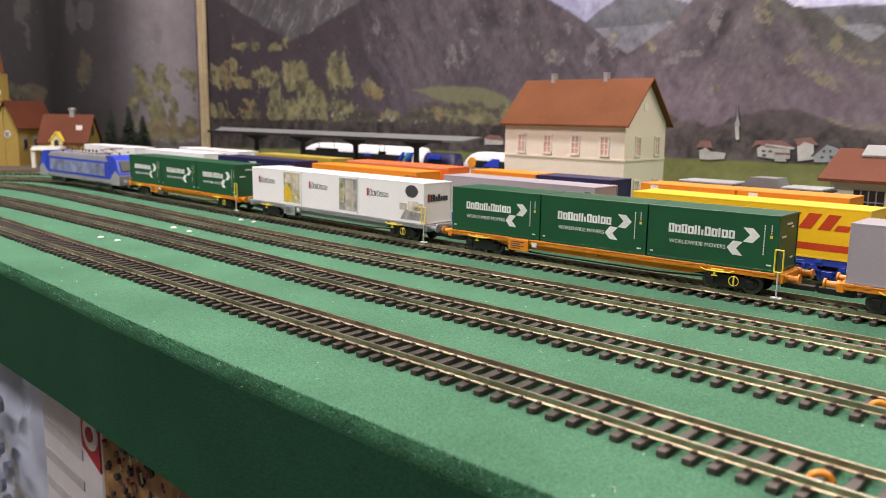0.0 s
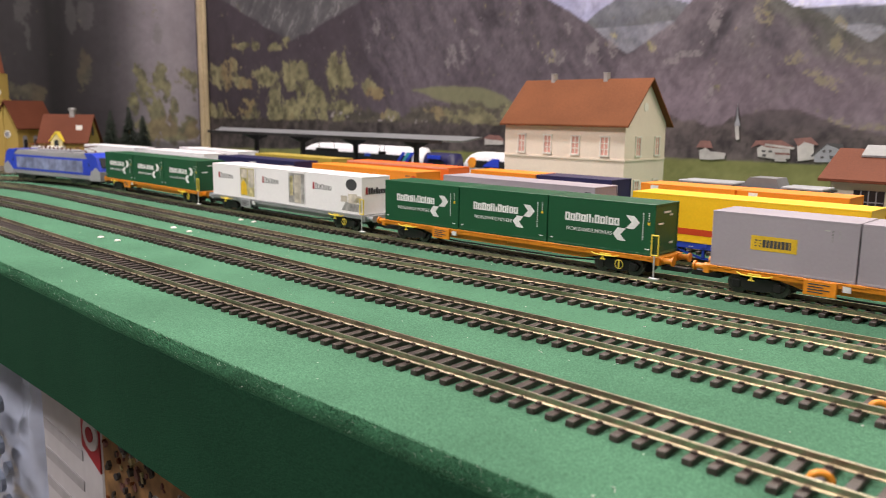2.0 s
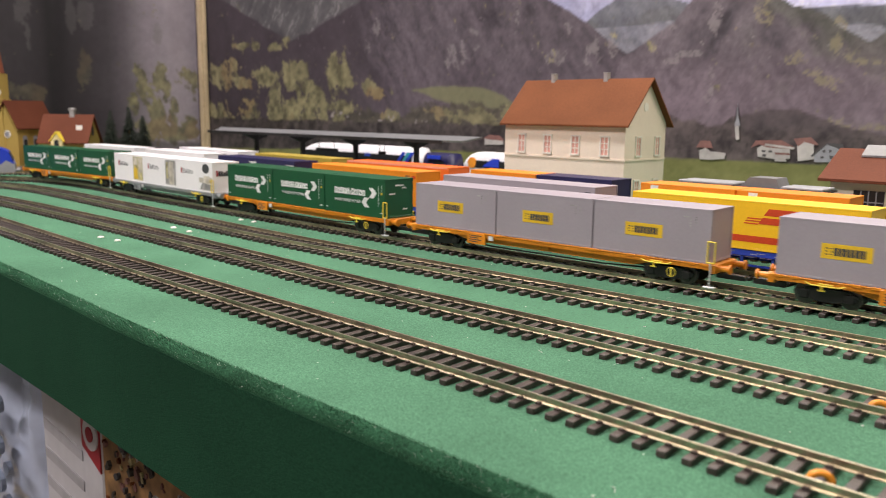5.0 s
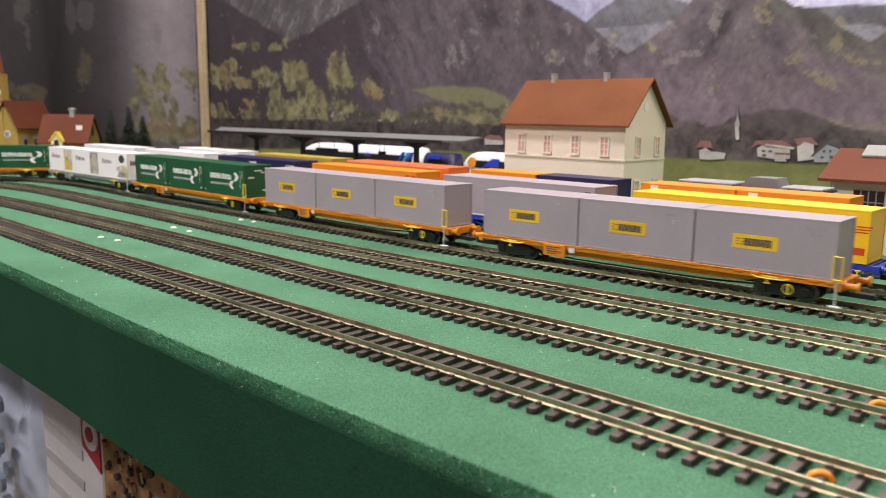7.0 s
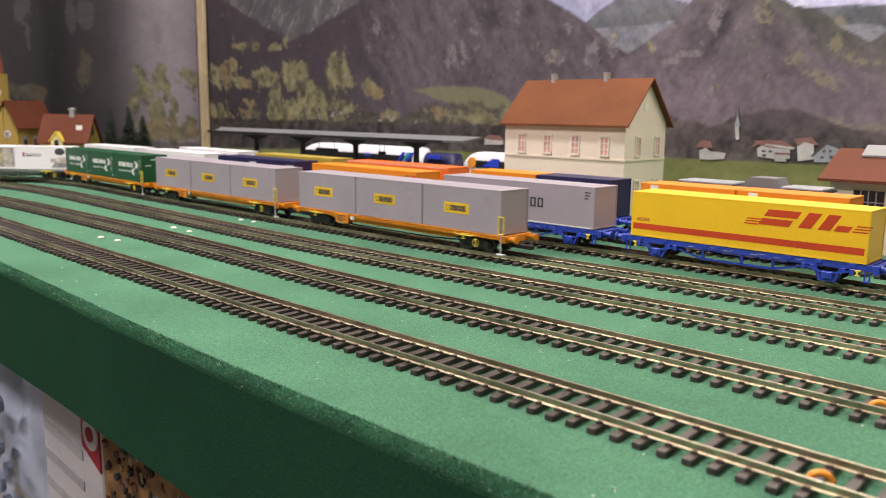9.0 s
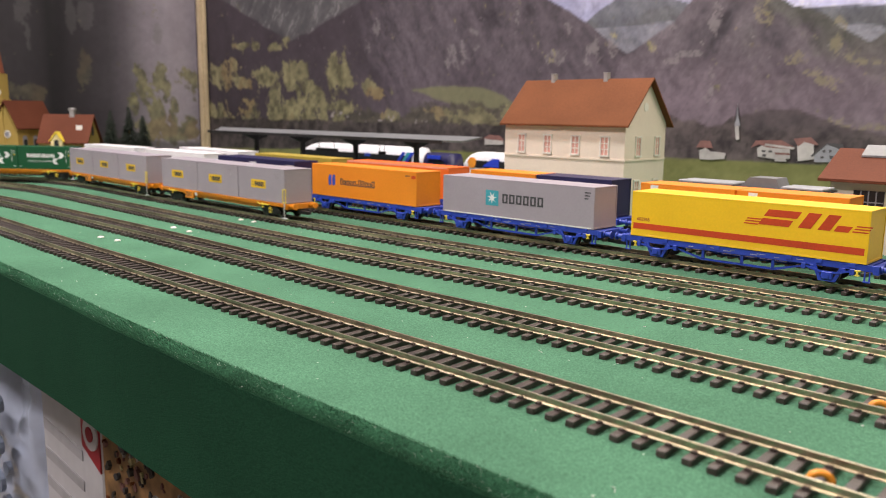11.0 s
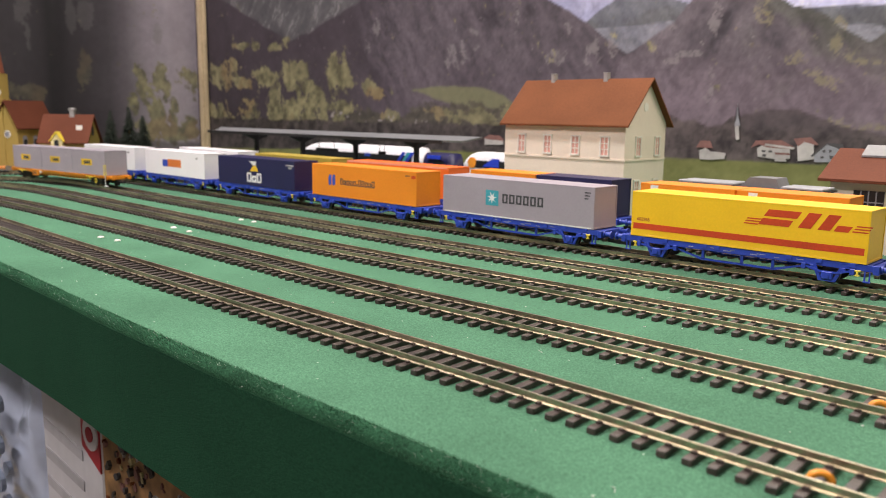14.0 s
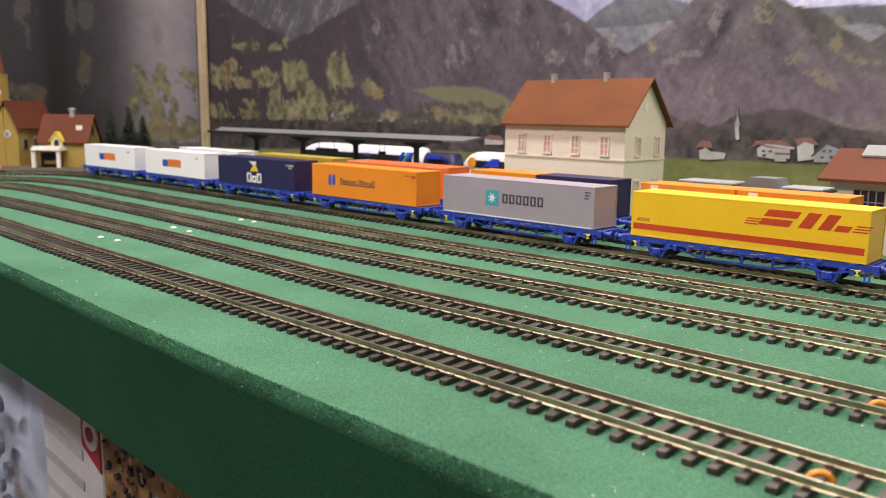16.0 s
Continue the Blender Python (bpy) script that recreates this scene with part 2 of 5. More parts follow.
xs = [-1489 + i * 20 for i in range(144)]
table = thing("layout_table", "wide layout table covered in green felt", "table", kind="structure")
bm = B()
prev = None
for x in xs:
    cur = [bm.verts.new((x, front(x) + 0.7 * noise.noise(Vector((x * 0.03, 3.1, 0))), 0)), bm.verts.new((x, 420, 0)), bm.verts.new((x, 849, 0))]
    if prev:
        for i in range(2):
            bm.faces.new((prev[i], cur[i], cur[i + 1], prev[i + 1]))
    prev = cur
part("table_top", bm, FELT, table, "bright green felt top", True)
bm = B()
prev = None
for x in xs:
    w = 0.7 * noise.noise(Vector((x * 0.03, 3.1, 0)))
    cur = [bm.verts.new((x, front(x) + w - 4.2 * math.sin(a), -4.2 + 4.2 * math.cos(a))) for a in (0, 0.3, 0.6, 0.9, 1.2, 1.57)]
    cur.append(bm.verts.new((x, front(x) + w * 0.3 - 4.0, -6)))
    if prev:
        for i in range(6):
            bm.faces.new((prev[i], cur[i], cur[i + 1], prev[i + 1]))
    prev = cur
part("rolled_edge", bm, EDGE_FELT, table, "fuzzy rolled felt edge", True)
bm = B()
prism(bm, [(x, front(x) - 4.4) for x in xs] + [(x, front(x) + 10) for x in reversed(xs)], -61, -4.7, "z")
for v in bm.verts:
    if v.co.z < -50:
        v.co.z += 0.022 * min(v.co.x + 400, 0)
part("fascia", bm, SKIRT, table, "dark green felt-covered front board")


def fuzz(count, x0, x1, material, name, spread, length, seed):
    """Loose felt fibres along the rolled edge."""
    rnd = random.Random(seed)
    verts, faces = [], []
    for k in range(count):
        x = x0 + (x1 - x0) * rnd.random() ** 1.3
        a = rnd.uniform(*spread)
        n = Vector((0, -math.sin(a), math.cos(a)))
        p = Vector((x, front(x), -4.2)) + n * 4.1
        d = (n + Vector((rnd.uniform(-1, 1), rnd.uniform(-0.7, 0.7), rnd.uniform(-0.7, 0.7)))).normalized() * length * rnd.uniform(0.4, 1.4)
        s = Vector((rnd.uniform(-1, 1), rnd.uniform(-1, 1), 0)).normalized() * 0.07
        i = len(verts)
        verts += [(p - s) * U, (p + s) * U, (p + d) * U]
        faces.append((i, i + 1, i + 2))
    me = bpy.data.meshes.new(name)
    me.from_pydata(verts, [], faces)
    me.materials.append(material)
    ob = new(name, me)
    ob.parent = table
    return tagged(ob, "loose green felt fibres", kind="stuff")


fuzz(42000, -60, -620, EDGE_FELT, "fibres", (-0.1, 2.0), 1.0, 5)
fuzz(650, -60, -620, LINT, "pale_fibres", (0.0, 1.4), 1.6, 6)
rnd = random.Random(12)
bm = B()
for k in range(150):
    x = rnd.uniform(-620, -40)
    y = rnd.uniform(front(x) + 2, 380)
    r = rnd.uniform(0.12, 0.42)
    bmesh.ops.create_icosphere(bm, subdivisions=1, radius=r, matrix=Matrix.Translation((x, y, r * 0.5)) @ Matrix.Diagonal((rnd.uniform(0.6, 2.2), 1, 0.6, 1)))
solid("lint_specks", bm, LINT, "tiny white lint specks scattered on the felt", "lint", "stuff")
bm = B(); box(bm, -1489, -1160, -61, -1080, 174, 0)
part("return_wing", bm, FELT, table, "felt-covered return wing of the layout")
bm = B(); box(bm, -1489, 260, -30, 1389, 848, -10)
part("board", bm, BATTEN, table, "wooden board under the felt")

# ---- the tracks ----
GAUGE = 8.7
RAIL_Z = 4.7


def track(i, material):
    pts, total = PATHS[i]
    ob = thing("railway_track", "straight model railway track with brown sleepers and brassy rails" if i < 4 else "model railway track below parked container wagons", "track", group="tracks on the green felt")
    d = np.gradient(pts, axis=0)
    d /= np.linalg.norm(d, axis=1)[:, None]
    nrm = np.stack([-d[:, 1], d[:, 0]], 1)
    keep = [k for k in range(0, len(pts), 6) if pts[k][0] < 420]
    for side in (-1, 1):
        bm = B()
        ring = [(-0.45, RAIL_Z), (0.45, RAIL_Z), (0.45, RAIL_Z - 0.65), (0.18, RAIL_Z - 0.85), (0.18, 2.75), (1.0, 2.45), (1.0, 2.1), (-1.0, 2.1), (-1.0, 2.45), (-0.18, 2.75), (-0.18, RAIL_Z - 0.85), (-0.45, RAIL_Z - 0.65)]
        prev = None
        for k in keep:
            p, n = pts[k] + nrm[k] * side * GAUGE, nrm[k]
            cur = [bm.verts.new((p[0] + n[0] * a, p[1] + n[1] * a, z)) for a, z in ring]
            if prev:
                for j in range(len(ring)):
                    bm.faces.new((prev[j], prev[(j + 1) % 12], cur[(j + 1) % 12], cur[j]))
            prev = cur
        part("rail", bm, material, ob)
    return ob


def sleeper_mesh():
    bm = B()
    box(bm, -1.5, -15, 0, 1.5, 15, 2.1, 0.25)
    for y in (-GAUGE, GAUGE):
        for s in (-1, 1):
            box(bm, -0.8, y + s * 1.5 - 0.7, 2.1, 0.8, y + s * 1.5 + 0.7, 2.75)
    return finish(bm, "sleeper", SLEEPER)


SLEEPER_MESH = sleeper_mesh()
PITCH_MM = 7.52


def sleepers(i, ob, first=0.0):
    total = PATHS[i][1]
    s = first
    joined = B()
    while s < total:
        p, q = along(PATHS[i], s - 1), along(PATHS[i], s + 1)
        a = math.degrees(math.atan2(q[1] - p[1], q[0] - p[0]))
        c = (p + q) / 2
        if c[1] < 140:
            m = Matrix.Translation((c[0], c[1], 0)) @ Matrix.Rotation(radians(a), 4, "Z")
            box(joined, -1.5, -15, 0, 1.5, 15, 2.1, 0, m)
        elif c[0] < 415:
            share("sleeper", SLEEPER_MESH, ob, at(c[0] + random.gauss(0, 0.12), c[1] + random.gauss(0, 0.15), 0, a + random.gauss(0, 0.6)))
        s += PITCH_MM
    if joined.verts:
        tagged(part("far_sleepers", joined, SLEEPER, ob), kind="stuff")
    else:
        joined.free()
# ---- containers ----
L20, L40, WID, HGT = 69.6, 140.1, 28.0, 28.4


def text_mesh(words, size, material, name="lettering"):
    cu = bpy.data.curves.new(name, "FONT")
    cu.body, cu.size, cu.extrude = words, size * U, 0.00003
    ob = bpy.data.objects.new(name, cu)
    scene.collection.objects.link(ob)
    bpy.context.view_layer.update()
    me = bpy.data.meshes.new_from_object(ob.evaluated_get(bpy.context.evaluated_depsgraph_get()))
    bpy.data.objects.remove(ob)
    me.materials.clear()
    me.materials.append(material)
    return me


def letter_mesh(words, size, material, name, parent, x, z, y=-WID / 2 - 0.04):
    ob = share(name, text_mesh(words, size, material), parent, at(x, y, z, 0, 90))
    return ob


def plate(name, outline, material, parent, label="", y=-WID / 2, thick=0.04):
    """A printed field on the long side that faces the camera."""
    bm = B()
    prism(bm, outline, y - thick, y + 0.05)
    return part(name, bm, material, parent, label)


def rect(x0, z0, x1, z1):
    return [(x0, z0), (x1, z0), (x1, z1), (x0, z1)]


def container_body(length, material, parent):
    h, w, l = HGT, WID / 2, length / 2
    bm = B()
    box(bm, -l + 0.3, -w + 0.05, 0.6, l - 0.3, w - 0.05, h - 0.12, 0.2)
    part("shell", bm, material, parent)
    bm = B()
    for z0, z1 in ((0, 1.3), (h - 1.0, h)):
        for y in (-w, w - 0.9):
            box(bm, -l, y, z0, l, y + 0.9, z1, 0.15)
        for x in (-l, l - 0.9):
            box(bm, x, -w + 0.95, z0, x + 0.9, w - 0.95, z1, 0.12)
    for x in (-l, l - 1.2):
        for y in (-w, w - 1.2):
            box(bm, x, y, 1.35, x + 1.2, y + 1.2, h - 1.05, 0.12)
    part("frame", bm, material, parent)
    bm = B(); box(bm, 0, 0, 0, 1.96, 1.96, 1.55, 0.15)
    corner = finish(bm, "corner_casting", material)
    for x in (-l - 0.06, l - 1.9):
        for y in (-w - 0.06, w - 1.9):
            for z in (-0.05, h - 1.5):
                share("corner_casting", corner, parent, at(x, y, z))
    # doors with locking bars at the far end of the box
    for s in (-1, 1):
        bm = B()
        box(bm, l - 0.6, s * 6.35 - 6.25, 1.4, l - 0.38, s * 6.35 + 6.25, h - 1.1, 0.06)
        part("door", bm, material, parent)


def blocks(name, x, z, heights, width, gap, material, parent, label="", weight=0.30):
    """A row of plain open rectangles in place of a maker's name."""
    for h in heights:
        wd = width * (0.45 if h < 0 else 1)
        bm = B()
        y0, y1, e = -WID / 2 - 0.04, -WID / 2 + 0.05, wd * weight
        if h < 0:
            box(bm, x, y0, z, x + wd * 0.8, y1, z - h)
        else:
            box(bm, x, y0, z, x + e, y1, z + h)
            box(bm, x + wd - e, y0, z, x + wd, y1, z + h)
            box(bm, x + e, y0, z, x + wd - e, y1, z + e * 0.8)
            box(bm, x + e, y0, z + h - e * 0.8, x + wd - e, y1, z + h)
        part("name_block", bm, material, parent, label)
        x += wd + gap


def codes(parent, x, z0, z1, material=PRINT_WHITE):
    """Unreadable small marks as upright bars."""
    bm = B()
    z = z1
    while z > z0:
        step = random.uniform(0.5, 1.1)
        box(bm, x, -WID / 2 - 0.04, z - step, x + 0.55, -WID / 2 + 0.05, z)
        z -= step + 0.45
    part("marking", bm, material, parent)


def green_container():
    ob = thing("container", "dark green twenty foot container with white lettering on a wagon", "container", group="containers on the moving train")
    container_body(L20, GREEN_BOX, ob)
    blocks("name_blocks", -22.8, 14.8, (4.8, 4.2, 4.8, 4.2, -4.8, -4.8, -3.0, 4.8, 4.2, -4.8, 4.2, 4.2), 3.2, 0.4, PRINT_WHITE, ob, "white block of a maker's name", 0.37)
    letter_mesh("WORLDWIDE MOVERS", 3.0, PRINT_WHITE, "lettering", ob, -22.2, 9.2)
    for pts in ([(17.2, 14.0), (22.0, 13.7), (25.6, 17.6), (22.0, 21.2), (17.0, 21.2), (20.6, 17.6)], [(9.2, 10.2), (12.4, 6.7), (17.4, 6.6), (14.0, 10.2), (17.2, 13.7), (12.2, 13.9)]):
        plate("chevron", pts, PRINT_WHITE, ob)
    codes(ob, 27.4, 8.8, 23.4)
    codes(ob, 30.8, 18.8, 23.6)
    plate("marking", rect(30.4, 16.9, 31.8, 18.4), PRINT_YELLOW, ob)
    plate("marking", rect(-33, 3.2, -31.2, 3.9), PRINT_WHITE, ob)
    plate("marking", rect(29.5, 3.2, 32, 3.9), PRINT_WHITE, ob)
    for y0, y1, z in ((-4, 4, 23), (3, 6.5, 21.2), (-10, -4, 17), (4, 8, 5.5)):
        bm = B(); box(bm, L20 / 2 - 0.1, y0, z, L20 / 2 + 0.12, y1, z + 1)
        part("marking", bm, PRINT_WHITE, ob)
    return ob


def sign_container():
    ob = thing("container", "light grey twenty foot container with a yellow sign", "container", group="containers on the moving train")
    container_body(L20, GREY_BOX, ob)
    plate("sign", rect(-14.6, 10.6, 7.8, 17.8), PRINT_YELLOW, ob, "yellow sign with dark blocks")
    for x0, z0, x1, z1 in ((-12.6, 15.2, -11.4, 15.8), (-10.6, 15.2, -9.6, 15.8), (-12.6, 12.4, -11.6, 13.0), (-10.6, 12.4, -9.6, 13.0), (-12.6, 13.8, -12.0, 14.6), (-10.0, 13.6, -9.5, 14.4)):
        plate("logo_dot", rect(x0, z0, x1, z1), PRINT_DARK, ob, y=-WID / 2 - 0.04)
    x = -8.8
    for wd in (1.6, 1.4, 1.6, 1.5, 1.5, 1.6, 1.6, 0.7):
        plate("name_block", rect(x, 12.2, x + wd, 16.0), PRINT_DARK, ob, y=-WID / 2 - 0.04)
        x += wd + 0.32
    codes(ob, 23, 19, 24, PRINT_GREY)
    codes(ob, 26, 20, 24, PRINT_GREY)
    plate("marking", rect(19.5, 23.4, 22, 24), PRINT_GREY, ob)
    return ob


def white_panel_container(kind):
    ob = thing("container", "white twenty foot container with printed room pictures", "container", group="containers on the moving train")
    container_body(L20, WHITE_BOX, ob)
    plate("logo_bar", rect(-24.8, 15.6, -22.6, 21.0), PRINT_MAROON, ob)
    blocks("name_blocks", -21.8, 15.9, (4.6, 3.6, -3.4, 4.0, 3.2, 3.2, 3.0), 2.6, 0.6, PRINT_DARK, ob, "dark block of a maker's name", 0.2)
    if kind == 0:
        plate("picture", rect(11.4, 2.2, 33, 26.5), PRINT_OLIVE, ob, "printed room picture in pale olive tones")
        plate("picture_detail", [(12, 3), (22, 3.2), (21, 12), (17, 16), (12.5, 13)], PRINT_YELLOW, ob, y=-WID / 2 - 0.04)
        plate("picture_detail", rect(24, 10, 32, 25.5), PRINT_CREAM, ob, y=-WID / 2 - 0.04)
        plate("picture_detail", rect(13, 18, 22, 25.5), PRINT_CREAM, ob, y=-WID / 2 - 0.04)
    elif kind == 1:
        plate("picture", rect(13.2, 2.2, 34.4, 26.5), PRINT_GREY, ob, "printed room picture in grey tones")
        plate("picture_detail", rect(21, 2.6, 30, 25), PRINT_CREAM, ob, y=-WID / 2 - 0.04)
        plate("picture_detail", rect(15, 8, 19, 24), PRINT_OLIVE, ob, y=-WID / 2 - 0.04)
    else:
        plate("picture", [(11, 2.0), (34.4, 2.0), (34.4, 7.5), (16, 9.0)], PRINT_GREY, ob, "printed dark floor below a sofa")
        for pts in ([(10.4, 8.6), (18, 8.8), (18, 13.2), (10.4, 13.2)], [(19, 8.2), (29, 7.6), (29, 15.2), (19, 15.0)], [(29, 9), (34, 8), (34, 14), (29, 14)]):
            plate("picture_detail", pts, PRINT_CREAM, ob, y=-WID / 2 - 0.04)
        plate("picture_detail", [(25, 9), (31, 9), (33, 13), (27, 12)], PRINT_OLIVE, ob, y=-WID / 2 - 0.04)
        plate("picture_detail", [(22.6 + 6.4 * math.cos(a), 22.0 + 4.4 * math.sin(a)) for a in [k * 0.3927 for k in range(16)]], PRINT_DARK, ob)
    bm = B(); box(bm, L20 / 2 - 0.1, -10, 15.2, L20 / 2 + 0.12, -8.2, 20.6)
    part("logo_bar", bm, PRINT_MAROON, ob)
    for k in range(7):
        bm = B(); box(bm, L20 / 2 - 0.1, -7.6 + k * 2.5, 15.4, L20 / 2 + 0.12, -5.6 + k * 2.5, 18.8 + (1.4 if k in (0, 1, 3) else 0))
        part("name_block", bm, PRINT_DARK, ob)
    return ob


def big_container(material, label, group):
    ob = thing("container", label, "container", group=group)
    container_body(L40, material, ob)
    return ob


# ---- wagons ----
def buffer(parent, x, y, z, s, material, length=6.5):
    bm = B()
    cyl(bm, (x, y, z), (x + s * length, y, z), 1.6, n=12)
    cyl(bm, (x + s * length, y, z), (x + s * (length + 0.9), y, z), 2.6, n=14)
    cyl(bm, (x, y, z), (x + s * 1.6, y, z), 2.3, n=12)
    return part("buffer", bm, material, parent)


def bogie(parent, x):
    bm = B()
    for y in (-11.2, 9.7):
        prism(bm, [(x - 14, 6.5), (x - 9, 8.6), (x + 9, 8.6), (x + 14, 6.5), (x + 13, 4), (x + 8, 3.6), (x + 4, 2.2), (x - 4, 2.2), (x - 8, 3.6), (x - 13, 4)], y, y + 1.5)
        for dx in (-10.3, 10.3):
            box(bm, x + dx - 2.2, y - 0.7, 3.0, x + dx + 2.2, y + 2.2, 7.4, 0.4)
    box(bm, x - 3, -9.5, 4, x + 3, 9.5, 8.5)
    ob = part("bogie", bm, BLACK, parent)
    for dx in (-10.3, 10.3):
        bm = B()
        for y in (-9.3, 6.9):
            cyl(bm, (0, y, 0), (0, y + 2.4, 0), 5.3, n=20)
        cyl(bm, (0, -9, 0), (0, 9, 0), 1.0, n=8)
        for y in (-9.8, 9.4):
            for k in range(4):
                a = k * math.pi / 2
                box(bm, 2.6 * math.cos(a) - 0.6, y, 2.6 * math.sin(a) - 0.6, 2.6 * math.cos(a) + 0.6, y + 0.4, 2.6 * math.sin(a) + 0.6)
        w = part("wheelset", bm, STEEL, ob)
        w.location = Vector((x + dx, 0, 5.3)) * U
        WHEELS.append((w, x + dx))
    return ob


WHEELS = []
DECK = 13.3


def container_wagon(material, label):
    """A sixty foot flat wagon; heights from the rail top."""
    ob = thing("flat_wagon", label, "wagon", group="wagons of the moving train")
    bm = B()
    for s in (-1, 1):
        y = s * 13.2
        prism(bm, [(-107, 12.9), (107, 12.9), (107, 10.3), (-107, 10.3)], y - 0.8, y + 0.8)
        prism(bm, [(-76, 10.6), (76, 10.6), (60, 6.8), (-60, 6.8)], s * 10.4 - 0.6, s * 10.4 + 0.6)
        box(bm, -107, y - 1.3, 12.5, 107, y + 1.3, 13.1, 0.1)
    box(bm, -4, -12, 8.0, 4, 12, 12.2)
    for x in (-104, -72, -36, 36, 72, 104):
        box(bm, x - 2, -12.3, 9.6, x + 2, 12.3, 12.4)
    part("underframe", bm, material, ob)
    bm = B()
    box(bm, -75, -6, 6.2, 75, 6, 9.0)
    part("centre_beam", bm, BLACK, ob)
    for s in (-1, 1):
        bm = B()
        box(bm, s * 107 - 1.6, -14.2, 8.6, s * 107 + 1.6, 14.2, 13.0, 0.2)
        part("headstock", bm, material, ob)
        for y in (-10.1, 10.1):
            buffer(ob, s * 108, y, 11.2, s, material)
        bm = B()
        box(bm, s * 104, -2.0, 4.6, s * 104 + s * 16, 2.0, 7.2, 0.3)
        part("coupling", bm, BLACK, ob)
        bogie(ob, s * 81.5)
    bm = B(); box(bm, -2.0, 0, 12.0, 2.0, 0.8, 13.35, 0.1)
    lock = finish(bm, "container_lock", material)
    for x in (-103, -96, -68, -60, -37, -33, -4, 4, 33, 37, 60, 68, 96, 103):
        for y in (-14.7, 13.9):
            share("container_lock", lock, ob, at(x, y, 0))
    bm = B()
    box(bm, -58, -14.9, 5.6, -43, -13.7, 12.6, 0.1)
    part("side_box", bm, material, ob, "lettered sheet metal side box")
    bm = B()
    for k in range(4):
        box(bm, -56, -15.05, 10.8 - k * 1.3, -46 - k % 2 * 3, -14.8, 11.3 - k * 1.3)
    part("marking", bm, PRINT_DARK, ob)
    bm = B(); box(bm, -40.5, -14.6, 9, -37, -13.6, 11.8)
    part("marking", bm, PRINT_WHITE, ob)
    for x in (-81.5, 76):
        bm = B()
        tube(bm, [(x - 9, -15.2, 11.6), (x - 6.5, -15.4, 10.7), (x, -15.4, 10.5), (x + 6.5, -15.4, 10.7), (x + 9, -15.2, 11.6)], 0.38)
        box(bm, x - 3.5, -15.2, 11.0, x + 3.5, -14.7, 11.8, 0.1)
        box(bm, x - 1.9, -15.4, 8.6, x - 0.9, -14.6, 10.5, 0.1)
        box(bm, x - 3.0, -15.4, 7.9, x + 0.2, -14.6, 8.6, 0.1)
        part("brake_handle", bm, YELLOW, ob, "yellow brake change-over handle")
    # shunter's grab frame and step at the rear corner
    bm = B()
    for x in (104.4, 108.4):
        cyl(bm, (x, -15.2, 14.2), (x, -15.2, 25.2), 0.42, n=8)
    for z in (14.2, 25.2):
        cyl(bm, (104.2, -15.2, z), (108.6, -15.2, z), 0.42, n=8)
    part("grab_frame", bm, YELLOW, ob, "yellow wire grab frame")
    bm = B()
    cyl(bm, (106.4, -15.2, 14.2), (106.4, -15.2, 2.0), 0.45, n=8)
    box(bm, 103.6, -16, 0.8, 109.2, -13.6, 1.8, 0.2)
    part("step", bm, SILVER, ob, "pale grey step iron")
    bm = B()
    prism(bm, [(x0, z0) for x0, z0 in [(-66, 6.2), (-40, 4.8), (40, 4.8), (66, 6.2), (66, 5.4), (40, 4.0), (-40, 4.0), (-66, 5.4)]], -9, -8)
    part("brake_rod", bm, BLACK, ob)
    bm = B()
    tube(bm, [(84.5 + 2.5 * math.cos(k * 0.3927), -14.2, 6.4 + 2.5 * math.sin(k * 0.3927)) for k in range(16)], 0.24, 6, True)
    box(bm, 84.1, -14.4, 4.2, 84.9, -14.0, 8.6)
    part("brake_wheel", bm, YELLOW, ob, "yellow handbrake wheel")
    return ob


